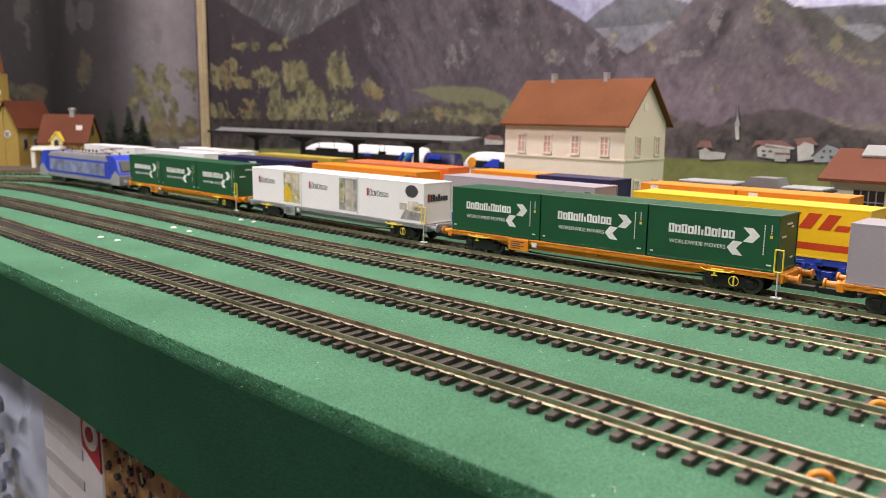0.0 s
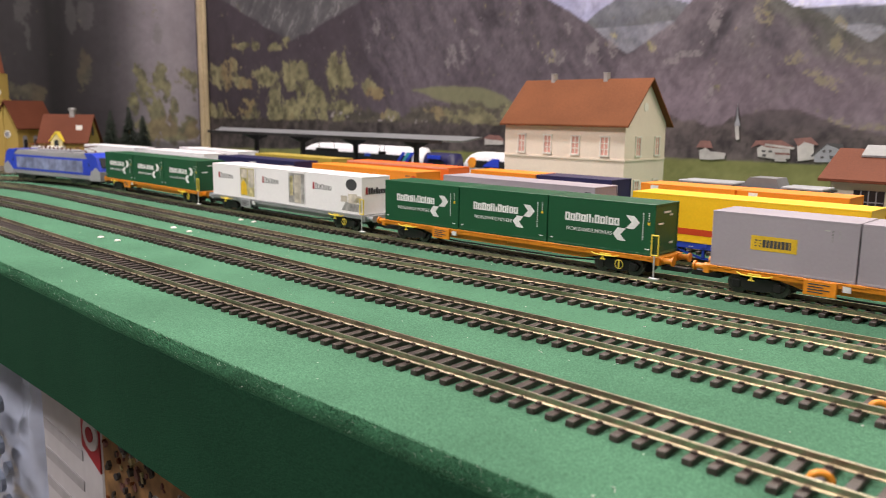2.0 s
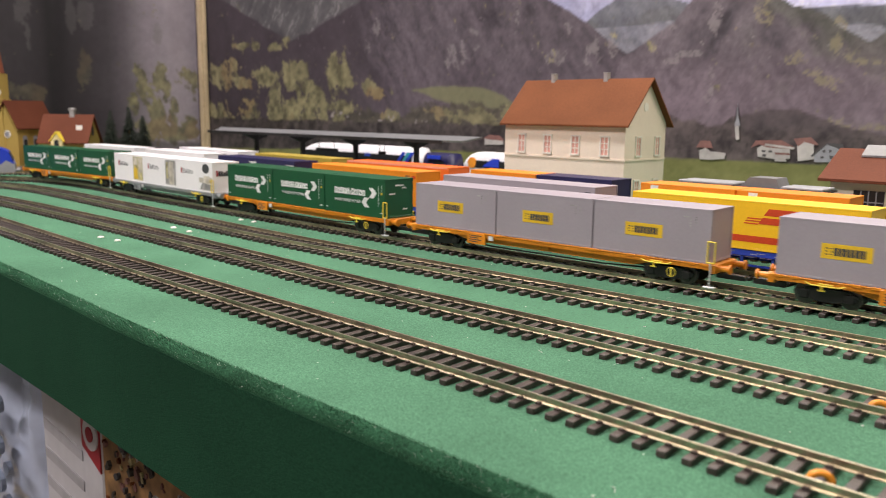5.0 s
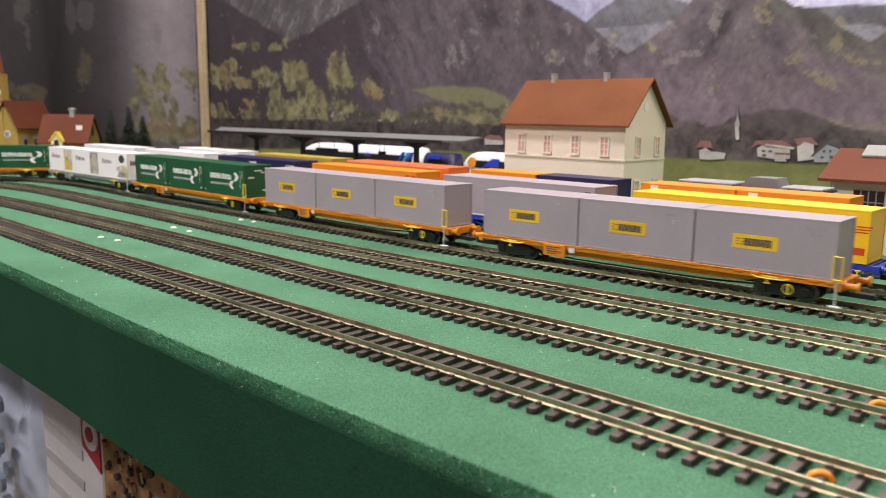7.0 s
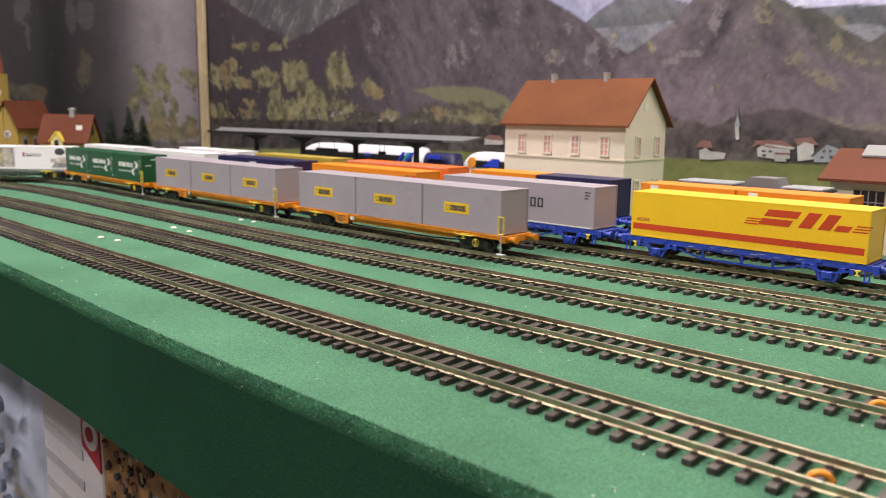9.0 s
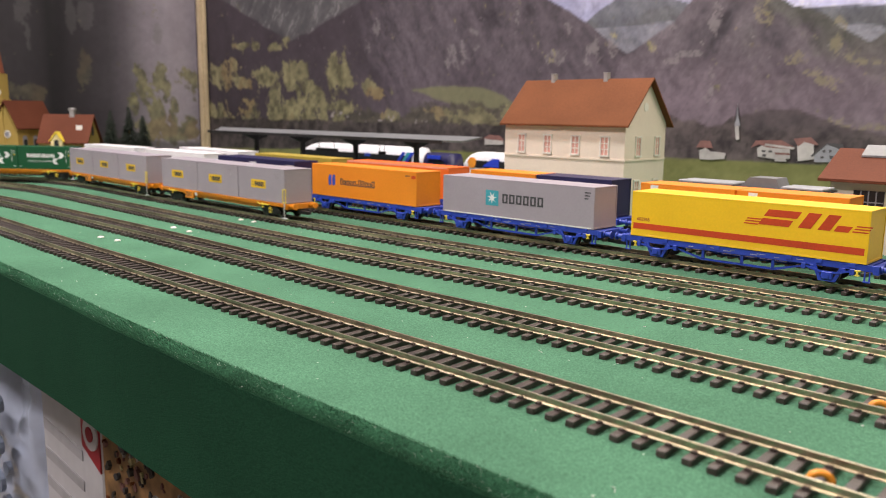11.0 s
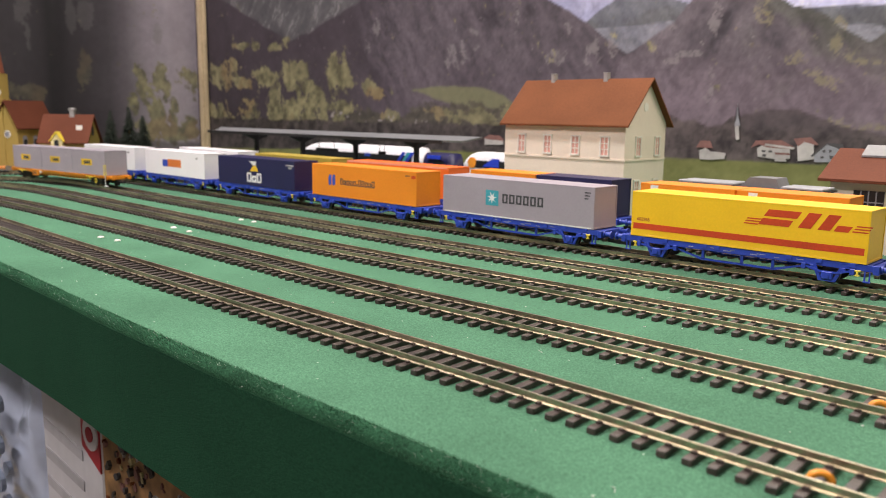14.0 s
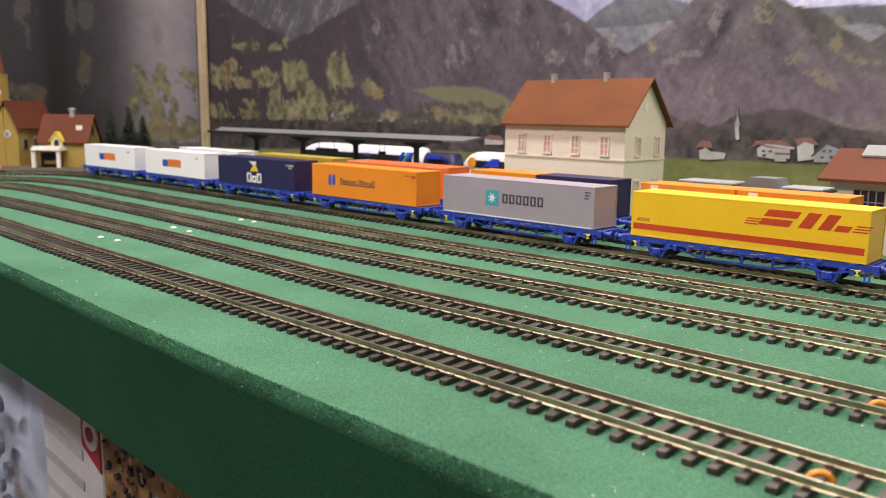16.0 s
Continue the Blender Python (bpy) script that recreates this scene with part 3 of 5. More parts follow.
def blue_wagon(label, group):
    """A forty foot two-axle wagon with truss rods."""
    ob = thing("flat_wagon", label, "wagon", group=group)
    bm = B()
    for y in (-13.6, 12.2):
        box(bm, -74, y, 9.6, 74, y + 1.4, 13.1, 0.15)
    for x in (-70, -35, 0, 35, 70):
        box(bm, x - 1.5, -12.2, 10, x + 1.5, 12.2, 12.6)
    for s in (-1, 1):
        box(bm, s * 75 - 1.5, -14.4, 8.4, s * 75 + 1.5, 14.4, 13.1, 0.2)
    part("underframe", bm, BLUE_FRAME, ob)
    bm = B()
    for y in (-12.6, 11.6):
        prism(bm, [(-45, 9.8), (-22, 3.4), (22, 3.4), (45, 9.8), (42.5, 9.8), (21, 4.6), (-21, 4.6), (-42.5, 9.8)], y, y + 1.0)
        for x in (-21, 3, 21):
            box(bm, x - 0.8, y, 4.0, x + 0.8, y + 1.0, 9.8)
    part("truss_rod", bm, BLUE_FRAME, ob)
    for s in (-1, 1):
        for y in (-10.1, 10.1):
            buffer(ob, s * 76, y, 11.0, s, BLUE_FRAME, 5.5)
        bm = B(); box(bm, s * 74, -2, 4.4, s * 74 + s * 13, 2, 7, 0.3)
        part("coupling", bm, BLACK, ob)
        x = s * 51
        for y in (-13.9, 12.5):
            bm = B()
            for q in (-1, 1):
                prism(bm, [(x + q * 8.2, 9.8), (x + q * 6.0, 9.8), (x + q * 2.8, 2.4), (x + q * 4.6, 2.4)], y, y + 1.2)
                box(bm, x + q * 8.2 - 0.8, y - 0.3, 7.6, x + q * 8.2 + 0.8, y + 1.0, 9.9, 0.1)
            box(bm, x - 4.6, y, 1.6, x + 4.6, y + 1.2, 2.5, 0.1)
            cyl(bm, (x, y - 1.5, 5.0), (x, y - 0.8, 5.0), 1.5, n=12)
            box(bm, x - 3.0, y - 0.9, 2.6, x + 3.0, y + 1.6, 7.2, 0.5)
            prism(bm, [(x - 12.5, 8.4), (x - 4, 6.2), (x + 4, 6.2), (x + 12.5, 8.4), (x + 12.5, 9.6), (x + 4, 7.4), (x - 4, 7.4), (x - 12.5, 9.6)], y - 0.6, y)
            for dx in (-12.5, 12.5):
                box(bm, x + dx - 1.2, y - 0.9, 7.0, x + dx + 1.2, y + 1.2, 10.2, 0.2)
            part("axle_guard", bm, BLUE_FRAME, ob, "blue axle guard with leaf spring")
        bm = B()
        for y in (-9.3, 6.9):
            cyl(bm, (x, y, 5.3), (x, y + 2.4, 5.3), 5.3, n=20)
        cyl(bm, (x, -9, 5.3), (x, 9, 5.3), 1.0, n=8)
        part("wheelset", bm, STEEL, ob)
        bm = B()
        box(bm, s * 66 - 1.6, -14.6, 9.0, s * 66 + 1.6, -13.5, 9.9, 0.15)
        box(bm, s * 66 - 0.5, -14.6, 7.2, s * 66 + 0.5, -13.5, 9.0)
        box(bm, s * 66 - 1.3, -14.6, 6.6, s * 66 + 1.3, -13.5, 7.3, 0.15)
        part("brake_handle", bm, YELLOW, ob, "small yellow brake handle")
        bm = B()
        box(bm, s * 71 - 1.8, -15.2, 3.8, s * 71 + 1.8, -13.6, 4.6, 0.1)
        for dx in (-1.2, 1.2):
            box(bm, s * 71 + dx - 0.35, -14.6, 4.6, s * 71 + dx + 0.35, -13.9, 9.6)
        part("step", bm, BLUE_FRAME, ob)
    bm = B(); box(bm, -1.8, -14.1, 10.9, 1.8, -13.4, 13.2, 0.1)
    lock = finish(bm, "container_lock", BLUE_FRAME)
    for x in (-63, -46, -20, -12, 30, 46, 63):
        share("container_lock", lock, ob, at(x, 0, 0))
    bm = B()
    for k, x in enumerate((-30, -16, -8, -4, 8, 12, 22, 34)):
        box(bm, x, -13.66, 10.7 + k % 2 * 0.7, x + 3 + k % 3, -13.55, 11.1 + k % 2 * 0.7)
    part("marking", bm, PRINT_GREY, ob)
    return ob


# ---- the moving train ----
def locomotive():
    ob = thing("locomotive", "blue and grey electric locomotive pulling container wagons", "locomotive")
    l = 105
    prof = [(-l, 6), (-l - 1, 16), (-l + 6, 33), (-l + 14, 37), (l - 14, 37), (l - 6, 33), (l + 1, 16), (l, 6)]
    bm = B(); prism(bm, prof, -17, 17)
    bmesh.ops.bevel(bm, geom=[e for e in bm.edges if abs(e.verts[0].co.y) > 16.9 and abs(e.verts[1].co.y) > 16.9], offset=1.5, segments=2, affect="EDGES")
    part("body", bm, LOCO_GREY, ob)
    for y in (-17.3, 16.9):
        bm = B(); prism(bm, [(-l + 4, 12), (l - 20, 12), (l - 14, 31), (-l + 12, 31)], y, y + 0.4)
        part("side_panel", bm, LOCO_BLUE, ob, "blue painted side panel")
        bm = B(); prism(bm, [(-l + 30, 14.5), (l - 34, 14.5), (l - 34, 28.5), (-l + 30, 28.5)], y - 0.12 if y < 0 else y + 0.12, y + 0.3 if y < 0 else y + 0.52)
        part("side_picture", bm, LOCO_ART, ob, "pale landscape picture on the side")
        for s in (-1, 1):
            bm = B(); prism(bm, [(s * 88 - 5, 23), (s * 88 + 5, 23), (s * 88 + 3, 31), (s * 88 - 5, 31)], y - 0.15, y + 0.5)
            part("cab_window", bm, GLASS_DARK, ob)
    for s in (-1, 1):
        bm = B(); prism(bm, [(s * (l + 0.6), 17), (s * (l - 6), 33.5), (s * (l - 14), 37.6), (s * (l - 30), 37.6), (s * (l - 24), 31.5), (s * (l - 16), 17)], -17.5, 17.5)
        part("cab_front", bm, LOCO_BLUE, ob, "bright blue cab front")
        bm = B(); prism(bm, [(s * (l - 1.0), 21.5), (s * (l - 5.2), 32), (s * (l - 4.6), 32.6), (s * (l - 0.2), 22)], -14, 14)
        part("windscreen", bm, GLASS_DARK, ob)
        bm = B(); prism(bm, [(s * (l + 0.9), 6), (s * (l + 1.2), 16.5), (s * (l - 9), 22), (s * (l - 20), 12), (s * (l - 20), 6)], -17.7, 17.7)
        part("cab_skirt", bm, LOCO_GREY, ob, "grey lower cab corner")
        bm = B()
        for y in (-11, 11):
            cyl(bm, (s * (l - 1), y, 11), (s * (l + 1.2), y, 11), 1.8, n=10)
        part("headlight", bm, PRINT_WHITE, ob)
        for y in (-10, 10):
            buffer(ob, s * (l - 1), y, 8.5, s, LOCO_GREY, 6)
        bm = B(); box(bm, s * 60 - 17, -13.5, 1.5, s * 60 + 17, 13.5, 6.5, 0.8)
        part("bogie", bm, BLACK, ob)
        for dx in (-15, 15):
            bm = B()
            for y in (-14, 11):
                cyl(bm, (s * 60 + dx, y, 6.6), (s * 60 + dx, y + 3, 6.6), 6.6, n=20)
            cyl(bm, (s * 60 + dx, -13, 6.6), (s * 60 + dx, 13, 6.6), 1.2, n=8)
            part("wheelset", bm, STEEL, ob)
        bm = B()
        for y in (-6, 6):
            cyl(bm, (s * 62, y, 39), (s * 62 - s * 22, y, 42.5), 0.4, n=6)
            cyl(bm, (s * 62 - s * 22, y, 42.5), (s * 62, y, 44.5), 0.4, n=6)
        cyl(bm, (s * 62, -9, 44.5), (s * 62, 9, 44.5), 0.5, n=6)
        for y in (-6, 6):
            cyl(bm, (s * 62, y, 37), (s * 62, y, 39.5), 0.9, n=8)
        part("pantograph", bm, ROOF_DARK, ob, "dull red folded pantograph")
    bm = B()
    box(bm, -38, -10, 37, 38, 10, 39.4, 0.6)
    part("roof_box", bm, LOCO_GREY, ob)
    bm = B()
    for x in range(-34, 36, 9):
        cyl(bm, (x, -6, 39.4), (x, -6, 42), 1.1, n=8)
    part("insulator", bm, ROOF_DARK, ob)
    return ob


TRAIN = []


def load(wagon, offset, make):
    TRAIN.append((wagon, offset, 0.0, RAIL_Z, True))
    for k in (-1, 0, 1):
        c = make(k + 1)
        TRAIN.append((c, offset, k * 70.4, RAIL_Z + DECK, False))


def repeat(builder):
    made = []

    def make(k):
        if not made:
            made.append(builder())
            return made[0]
        return copy_thing(made[0], Matrix())
    return make


orange_label = "orange flat wagon with yellow fittings, part of the moving train"
green_maker = repeat(green_container)
grey_maker = repeat(sign_container)
TRAIN.append((locomotive(), -711.0, 0.0, RAIL_Z, True))
w_one = container_wagon(ORANGE_FRAME, orange_label)
load(w_one, -473.0, green_maker)
load(container_wagon(GREY_FRAME, "grey flat wagon carrying white picture containers"), -236.5, white_panel_container)
load(container_wagon(ORANGE_FRAME, orange_label), 0.0, green_maker)
load(container_wagon(ORANGE_FRAME, orange_label), 242.0, grey_maker)
load(container_wagon(ORANGE_FRAME, orange_label), 486.0, grey_maker)

# distance gone every half second
GONE = [0, 0.7, 17.8, 41.2, 65.2, 93.1, 122.7, 157, 194, 234, 276, 319, 364.5, 409.5, 459.3, 508.6, 559.6, 605.6, 655, 709, 766, 825, 886, 948, 1009, 1066, 1127, 1189, 1252, 1315, 1377, 1439, 1501]
START = 947.4


def wagon_pose(t, offset, u, z):
    s = START + float(np.interp(t * 2, range(33), GONE)) - offset
    a, b = along(PATHS[3], s - 81.5), along(PATHS[3], s + 81.5)
    m, d = (a + b) / 2, a - b
    ang = math.atan2(d[1], d[0])
    return at(m[0] + u * math.cos(ang), m[1] + u * math.sin(ang), z, math.degrees(ang))


# ---- parked wagons on the next track ----
def park(i, x, wagon, box_thing, extra=()):
    pts = PATHS[i][0]
    k = int(np.argmin(np.abs(pts[:, 0] - x) + 1e6 * (pts[:, 1] < 380)))
    a, b = pts[max(k - 25, 0)], pts[min(k + 25, len(pts) - 1)]
    d = a - b
    ang = math.degrees(math.atan2(d[1], d[0]))
    wagon.matrix_basis = at(pts[k][0], pts[k][1], RAIL_Z, ang)
    for c, u in box_thing:
        c.matrix_basis = at(pts[k][0] + u * math.cos(radians(ang)), pts[k][1] + u * math.sin(radians(ang)), RAIL_Z + DECK, ang)


ROW = "parked wagons in the second row"
blue_label = "bright blue two-axle flat wagon parked under a long container"
blue_first = blue_wagon(blue_label, ROW)


def next_wagon():
    return copy_thing(blue_first, Matrix())


GROUP5 = "long containers in the second row"
c = big_container(YELLOW_BOX, "bright yellow forty foot container with red stripe and slanted red shapes", GROUP5)
plate("stripe", rect(-68.4, 4.6, 68.4, 8.4), PRINT_RED, c, "red stripe along the lower side")
letter_mesh("602965", 3.0, PRINT_MAROON, "lettering", c, -66.0, 10.0)


def slant(parent, pts):
    """Slanted red shape: pairs of length along and height, leaning to the right."""
    plate("red_shape", [(a + 0.62 * (b - 15.6), b) for a, b in pts], PRINT_RED, parent)


for x0, x1, z0, z1 in ((11.4, 29.6, 20.6, 24.6), (11.6, 28.6, 15.6, 19.4), (33.4, 40.2, 15.9, 24.6), (43.8, 50.2, 15.9, 24.6), (52.0, 59.4, 15.9, 19.2)):
    slant(c, [(x0, z0), (x1, z0), (x1, z1), (x0, z1)])
for k in range(3):
    slant(c, [(3.2, 15.2 + k * 1.5), (11.8, 15.2 + k * 1.5), (11.8, 15.9 + k * 1.5), (3.2, 15.9 + k * 1.5)])
    slant(c, [(61.0, 16.3 + k * 1.5), (68.8, 16.3 + k * 1.5), (68.8, 17.0 + k * 1.5), (61.0, 17.0 + k * 1.5)])
park(4, -187, blue_first, [(c, 0)])

c = big_container(GREY_BOX, "light grey forty foot container with a teal star square", GROUP5)
plate("logo_square", rect(-25.6, 8.6, -13.4, 19.9), PRINT_TEAL, c, "teal square with a white star")
plate("star", [(-19.5 + (4.6 if k % 2 == 0 else 1.6) * math.cos(k * math.pi / 7 + 0.2), 14.2 + (4.6 if k % 2 == 0 else 1.6) * math.sin(k * math.pi / 7 + 0.2)) for k in range(14)], PRINT_WHITE, c, y=-WID / 2 - 0.04)
blocks("name_blocks", -9.6, 11.2, (6.8,) * 6, 5.0, 1.45, PRINT_DARK, c, "dark blocks of a maker's name")
for k in range(3):
    plate("marking", rect(62, 24 - k * 2.0, 67 - k, 24.8 - k * 2.0), PRINT_DARK, c)
plate("sill", rect(-70, 0.2, 70, 1.1), PRINT_WHITE, c)
park(4, -355, next_wagon(), [(c, 0)])

c = big_container(ORANGE_BOX, "orange forty foot container with blue mark and dark name blocks", GROUP5)
for dx in (0, 5.4):
    plate("logo_mark", [(-45 + dx, 10), (-41.2 + dx, 10.6), (-41.2 + dx, 19.6), (-44 + dx, 19.6), (-45.6 + dx, 16)], PRINT_BLUE, c, "blue mark")
blocks("name_blocks", -28.4, 11.4, (5.8, 4.0, 4.4, 4.0, 4.4, -2.0, 5.8, 5.4, 4.4, 4.0, 5.6), 3.75, 0.75, PRINT_DARK, c, "dark blocks of a maker's name")
plate("marking", rect(57, 24.2, 62, 25), PRINT_DARK, c)
plate("marking", rect(64, 22.6, 69, 25.0), PRINT_RED, c)
park(4, -525, next_wagon(), [(c, 0)])

c = big_container(NAVY_BOX, "navy blue forty foot container with white lettering shapes", GROUP5)
plate("flag", [(-8, 14.6), (8, 15.2), (3, 21.0), (-2, 20.6)], PRINT_YELLOW, c, "yellow and red flag shape")
plate("flag", [(-2, 21.0), (3, 21.2), (4, 25.2), (-9, 25.0)], PRINT_WHITE, c)
blocks("name_blocks", -13.8, 3.6, (9.8, 7.0, 9.8), 8.2, 1.0, PRINT_WHITE, c, "white blocks of a maker's name")
plate("marking", rect(55, 23.4, 69, 24.6), PRINT_GREY, c)
plate("marking", rect(60, 20.8, 66, 22.8), PRINT_GREY, c)
park(4, -695, next_wagon(), [(c, 0)])

white_label = "white forty foot container with a blue and orange sign"
c = big_container(WHITE_BOX, white_label, GROUP5)
plate("sign", rect(-26.5, 9.8, -13.8, 18.0), PRINT_BLUE, c, "dark blue field of the sign")
plate("sign", rect(-13.7, 10.0, 17.4, 18.8), PRINT_ORANGE, c, "orange field of the sign")
bm = B(); prism(bm, [(50, 21.4), (57, 21.4), (55, 24)], -WID / 2 - 0.15, -WID / 2)
part("marking", bm, PRINT_GREY, c)
park(4, -865, next_wagon(), [(c, 0)])
park(4, -1034, next_wagon(), [(copy_thing(c, Matrix()), 0)])

# ---- third row, mostly hidden ----
GROUP6 = "long containers in the third row"
for material, x, lab in ((WHITE_BOX, -888, "white forty foot container behind the parked row"), (OLIVE_BOX, -712, "olive yellow forty foot container behind the parked row"),
                         (RED_ORANGE_BOX, -547, "red-orange forty foot container behind the parked row")):
    c = big_container(material, lab, GROUP6)
    if material is RED_ORANGE_BOX:
        for z in (26.9,):
            plate("pale_edge", rect(-70, z, 70, z + 1.6), M_PINK, c, "pinkish upper edge")
    park(5, x, next_wagon(), [(c, 0)])


def short_container(material, label):
    c = thing("container", label, "container", group=GROUP6)
    container_body(L20, material, c)
    return c


park(5, -381, next_wagon(), [(short_container(ORANGE_BOX, "orange twenty foot container behind the parked row"), -35.2), (short_container(NAVY_BOX, "navy twenty foot container behind the parked row"), 35.2)])
pair = [short_container(ORANGE_BOX, "orange twenty foot container with a small white label") for k in range(2)]
for c in pair:
    plate("paper_label", rect(-27, 23, -21, 27.2), PRINT_WHITE, c, "small white label")
park(5, -216, next_wagon(), [(pair[0], -35.4), (pair[1], 35.4)])
# ---- buildings ----
def house():
    ob = thing("house", "cream plastered two-storey model house with red-brown gable roof", "house")
    W2, D, H = 138.0, 74.0, 87.0
    bm = B(); prism(bm, [(0, 0), (D, 0), (D, H), (D / 2, H + 39.5), (0, H)], -W2, 0, "x")
    part("wall", bm, HOUSE_WALL, ob)
    ov = 5.0
    sl = 39.5 / (D / 2)
    for s in (0, 1):
        bm = B()
        y0, y1 = (-ov, D / 2) if s == 0 else (D + ov, D / 2)
        z0 = H - ov * sl
        prism(bm, [(y0, z0 + 1.6), (y1, H + 39.9), (y1, H + 41.6), (y0, z0 + 3.4)], -W2 - 3.4, 5.4, "x")
        part("roof", bm, ROOF, ob)
    for x in (-106, -45):
        bm = B(); box(bm, x - 2.2, D / 2 - 2.8, H + 36, x + 2.2, D / 2 + 2.8, H + 46.6, 0.3); box(bm, x - 2.6, D / 2 - 3.2, H + 46.6, x + 2.6, D / 2 + 3.2, H + 47.6, 0.2)
        part("chimney", bm, CHIMNEY, ob, "grey plastered chimney")
    bm = B(); box(bm, -W2 - 0.8, -0.9, 53, 0.8, 0, 54.6); box(bm, 0, 0, 53, 0.9, D, 54.6)
    part("string_course", bm, HOUSE_WALL, ob)

    def window(x, y, z, side):
        w, h = 8.6, 16.0

        def put(name, a0, b0, z0, a1, b1, z1, material=HOUSE_TRIM, up=ob):
            bm = B()
            if side == "front":
                box(bm, x + a0, y - b1, z + z0, x + a1, y - b0, z + z1)
            else:
                box(bm, x + b0, y + a0, z + z0, x + b1, y + a1, z + z1)
            return part(name, bm, material, up)
        pane = put("window", -w / 2, 0.02, 0, w / 2, 0.25, h, RED_PANE)
        put("sill", -w / 2 - 1, 0, -1.6, w / 2 + 1, 1.5, 0, HOUSE_TRIM, pane)
        put("lintel", -w / 2 - 1.2, 0, h, w / 2 + 1.2, 1.1, h + 1.4, HOUSE_TRIM, pane)
        for s in (-1, 1):
            put("jamb", s * w / 2 - 0.6, 0, 0, s * w / 2 + 0.6, 0.9, h, HOUSE_TRIM, pane)
        put("glazing_bar", -0.4, 0.05, 0, 0.4, 0.6, h, HOUSE_TRIM, pane)
        for zz in (h * 0.33, h * 0.66):
            put("glazing_bar", -w / 2, 0.05, zz - 0.35, w / 2, 0.55, zz + 0.35, HOUSE_TRIM, pane)
    for x in (-116.5, -85, -53, -21):
        window(x, 0, 58, "front")
        window(x, 0, 18, "front")
    for y in (23, 58):
        window(0, y, 58, "side")
        window(0, y, 18, "side")
    bm = B(); cyl(bm, (0, D / 2 - 3, 102), (0.6, D / 2 - 3, 102), 4, n=14)
    part("round_window", bm, HOUSE_TRIM, ob)
    return ob


hs = house()
hs.matrix_basis = at(-372, 632, 0, 0)
# ---- the printed panorama on the back walls ----
mural = thing("panorama_picture", "large printed alpine panorama with village and mountains", "picture", kind="structure")
bm = B(); box(bm, -1500, 850, -1000, 1400, 870, 1400)
solid("wall_north", bm, ROOM_WALL, "room wall behind the printed panorama", "wall", "structure")
bm = B(); box(bm, -1510, -1890, -1000, -1490.5, 849, 1400)
solid("wall_west", bm, ROOM_WALL, "room wall beside the layout", "wall", "structure")


def value_noise(x, z, seed):
    """Smooth random field with waves of about one unit."""
    table = np.random.RandomState(seed).rand(128, 128)
    i, j = np.floor(x).astype(int), np.floor(z).astype(int)
    f, g = x - i, z - j
    f, g = f * f * (3 - 2 * f), g * g * (3 - 2 * g)
    i0, i1, j0, j1 = i % 128, (i + 1) % 128, j % 128, (j + 1) % 128
    return (table[i0, j0] * (1 - f) + table[i1, j0] * f) * (1 - g) + (table[i0, j1] * (1 - f) + table[i1, j1] * f) * g


def cloudy(x, z, size, seed, octaves=4, gain=0.55):
    """Layered noise from 0 to 1; size is its longest wave in millimetres."""
    out, total, amp = 0.0, 0.0, 1.0
    for k in range(octaves):
        out = out + amp * value_noise(x / size * 2 ** k + 17 * k, z / size * 2 ** k + 31 * k, seed + k)
        total += amp
        amp *= gain
    return out / total


def soft(v, lo, hi):
    f = np.clip((v - lo) / (hi - lo), 0, 1)
    return f * f * (3 - 2 * f)


def lay(col, tint, mask):
    """Prints a tint (one colour, or one for each place) over the picture where the mask says."""
    return col + (np.asarray(tint, float) - col) * mask[..., None]


def tones(dark, light, f):
    return np.asarray(dark) + (np.asarray(light) - np.asarray(dark)) * np.clip(f, 0, 1)[..., None]


def under(x, z, line, blur, rough, seed):
    """Where the picture lies below an uneven skyline."""
    k = sorted(line)
    top = np.interp(x, [p[0] for p in k], [p[1] for p in k])
    top = top + rough * (cloudy(x, z * 0.3, 30, seed, 4, 0.6) - 0.5) * 2
    return soft(top - z, -blur, blur)


def clumps(x, z, spots, seed, grain=20.0, ragged=2.2):
    """Ragged clumps about soft-edged spots (centre, width, height)."""
    env = np.full(x.shape, -1.0)
    for cx, cz, w, h in spots:
        env = np.maximum(env, 1.12 - ((x - cx) / (w * 0.68)) ** 2 - ((z - cz) / (h * 0.68)) ** 2)
    return soft(env + ragged * (cloudy(x + 0.4 * z, z * 0.8, grain, seed, 5, 0.72) - 0.5) * 2, 0.05, 0.5)


def streaks(x, z, angle, size, seed, stretch=5.0):
    """Gullies and ridges running down a slope at an angle."""
    c, s = math.cos(radians(angle)), math.sin(radians(angle))
    a, b = (x * c + z * s) / stretch, -x * s + z * c
    a, b = a + 0.15 * size * cloudy(x, z, size, seed + 5), b + 0.5 * size * cloudy(x, z, size * 0.6, seed + 6)
    return 1 - np.abs(cloudy(a, b, size, seed, 6, 0.68) - 0.5) * 3.6


def leaves(x, z, seed):
    """Yellowing leaves: olive with paler and browner parts."""
    f = cloudy(x, z, 14, seed, 4, 0.65)
    t = tones((0.085, 0.080, 0.044), (0.275, 0.255, 0.128), (f - 0.28) * 2.1)
    return lay(t, (0.25, 0.165, 0.075), soft(cloudy(x, z, 60, seed + 9), 0.58, 0.70) * 0.45)


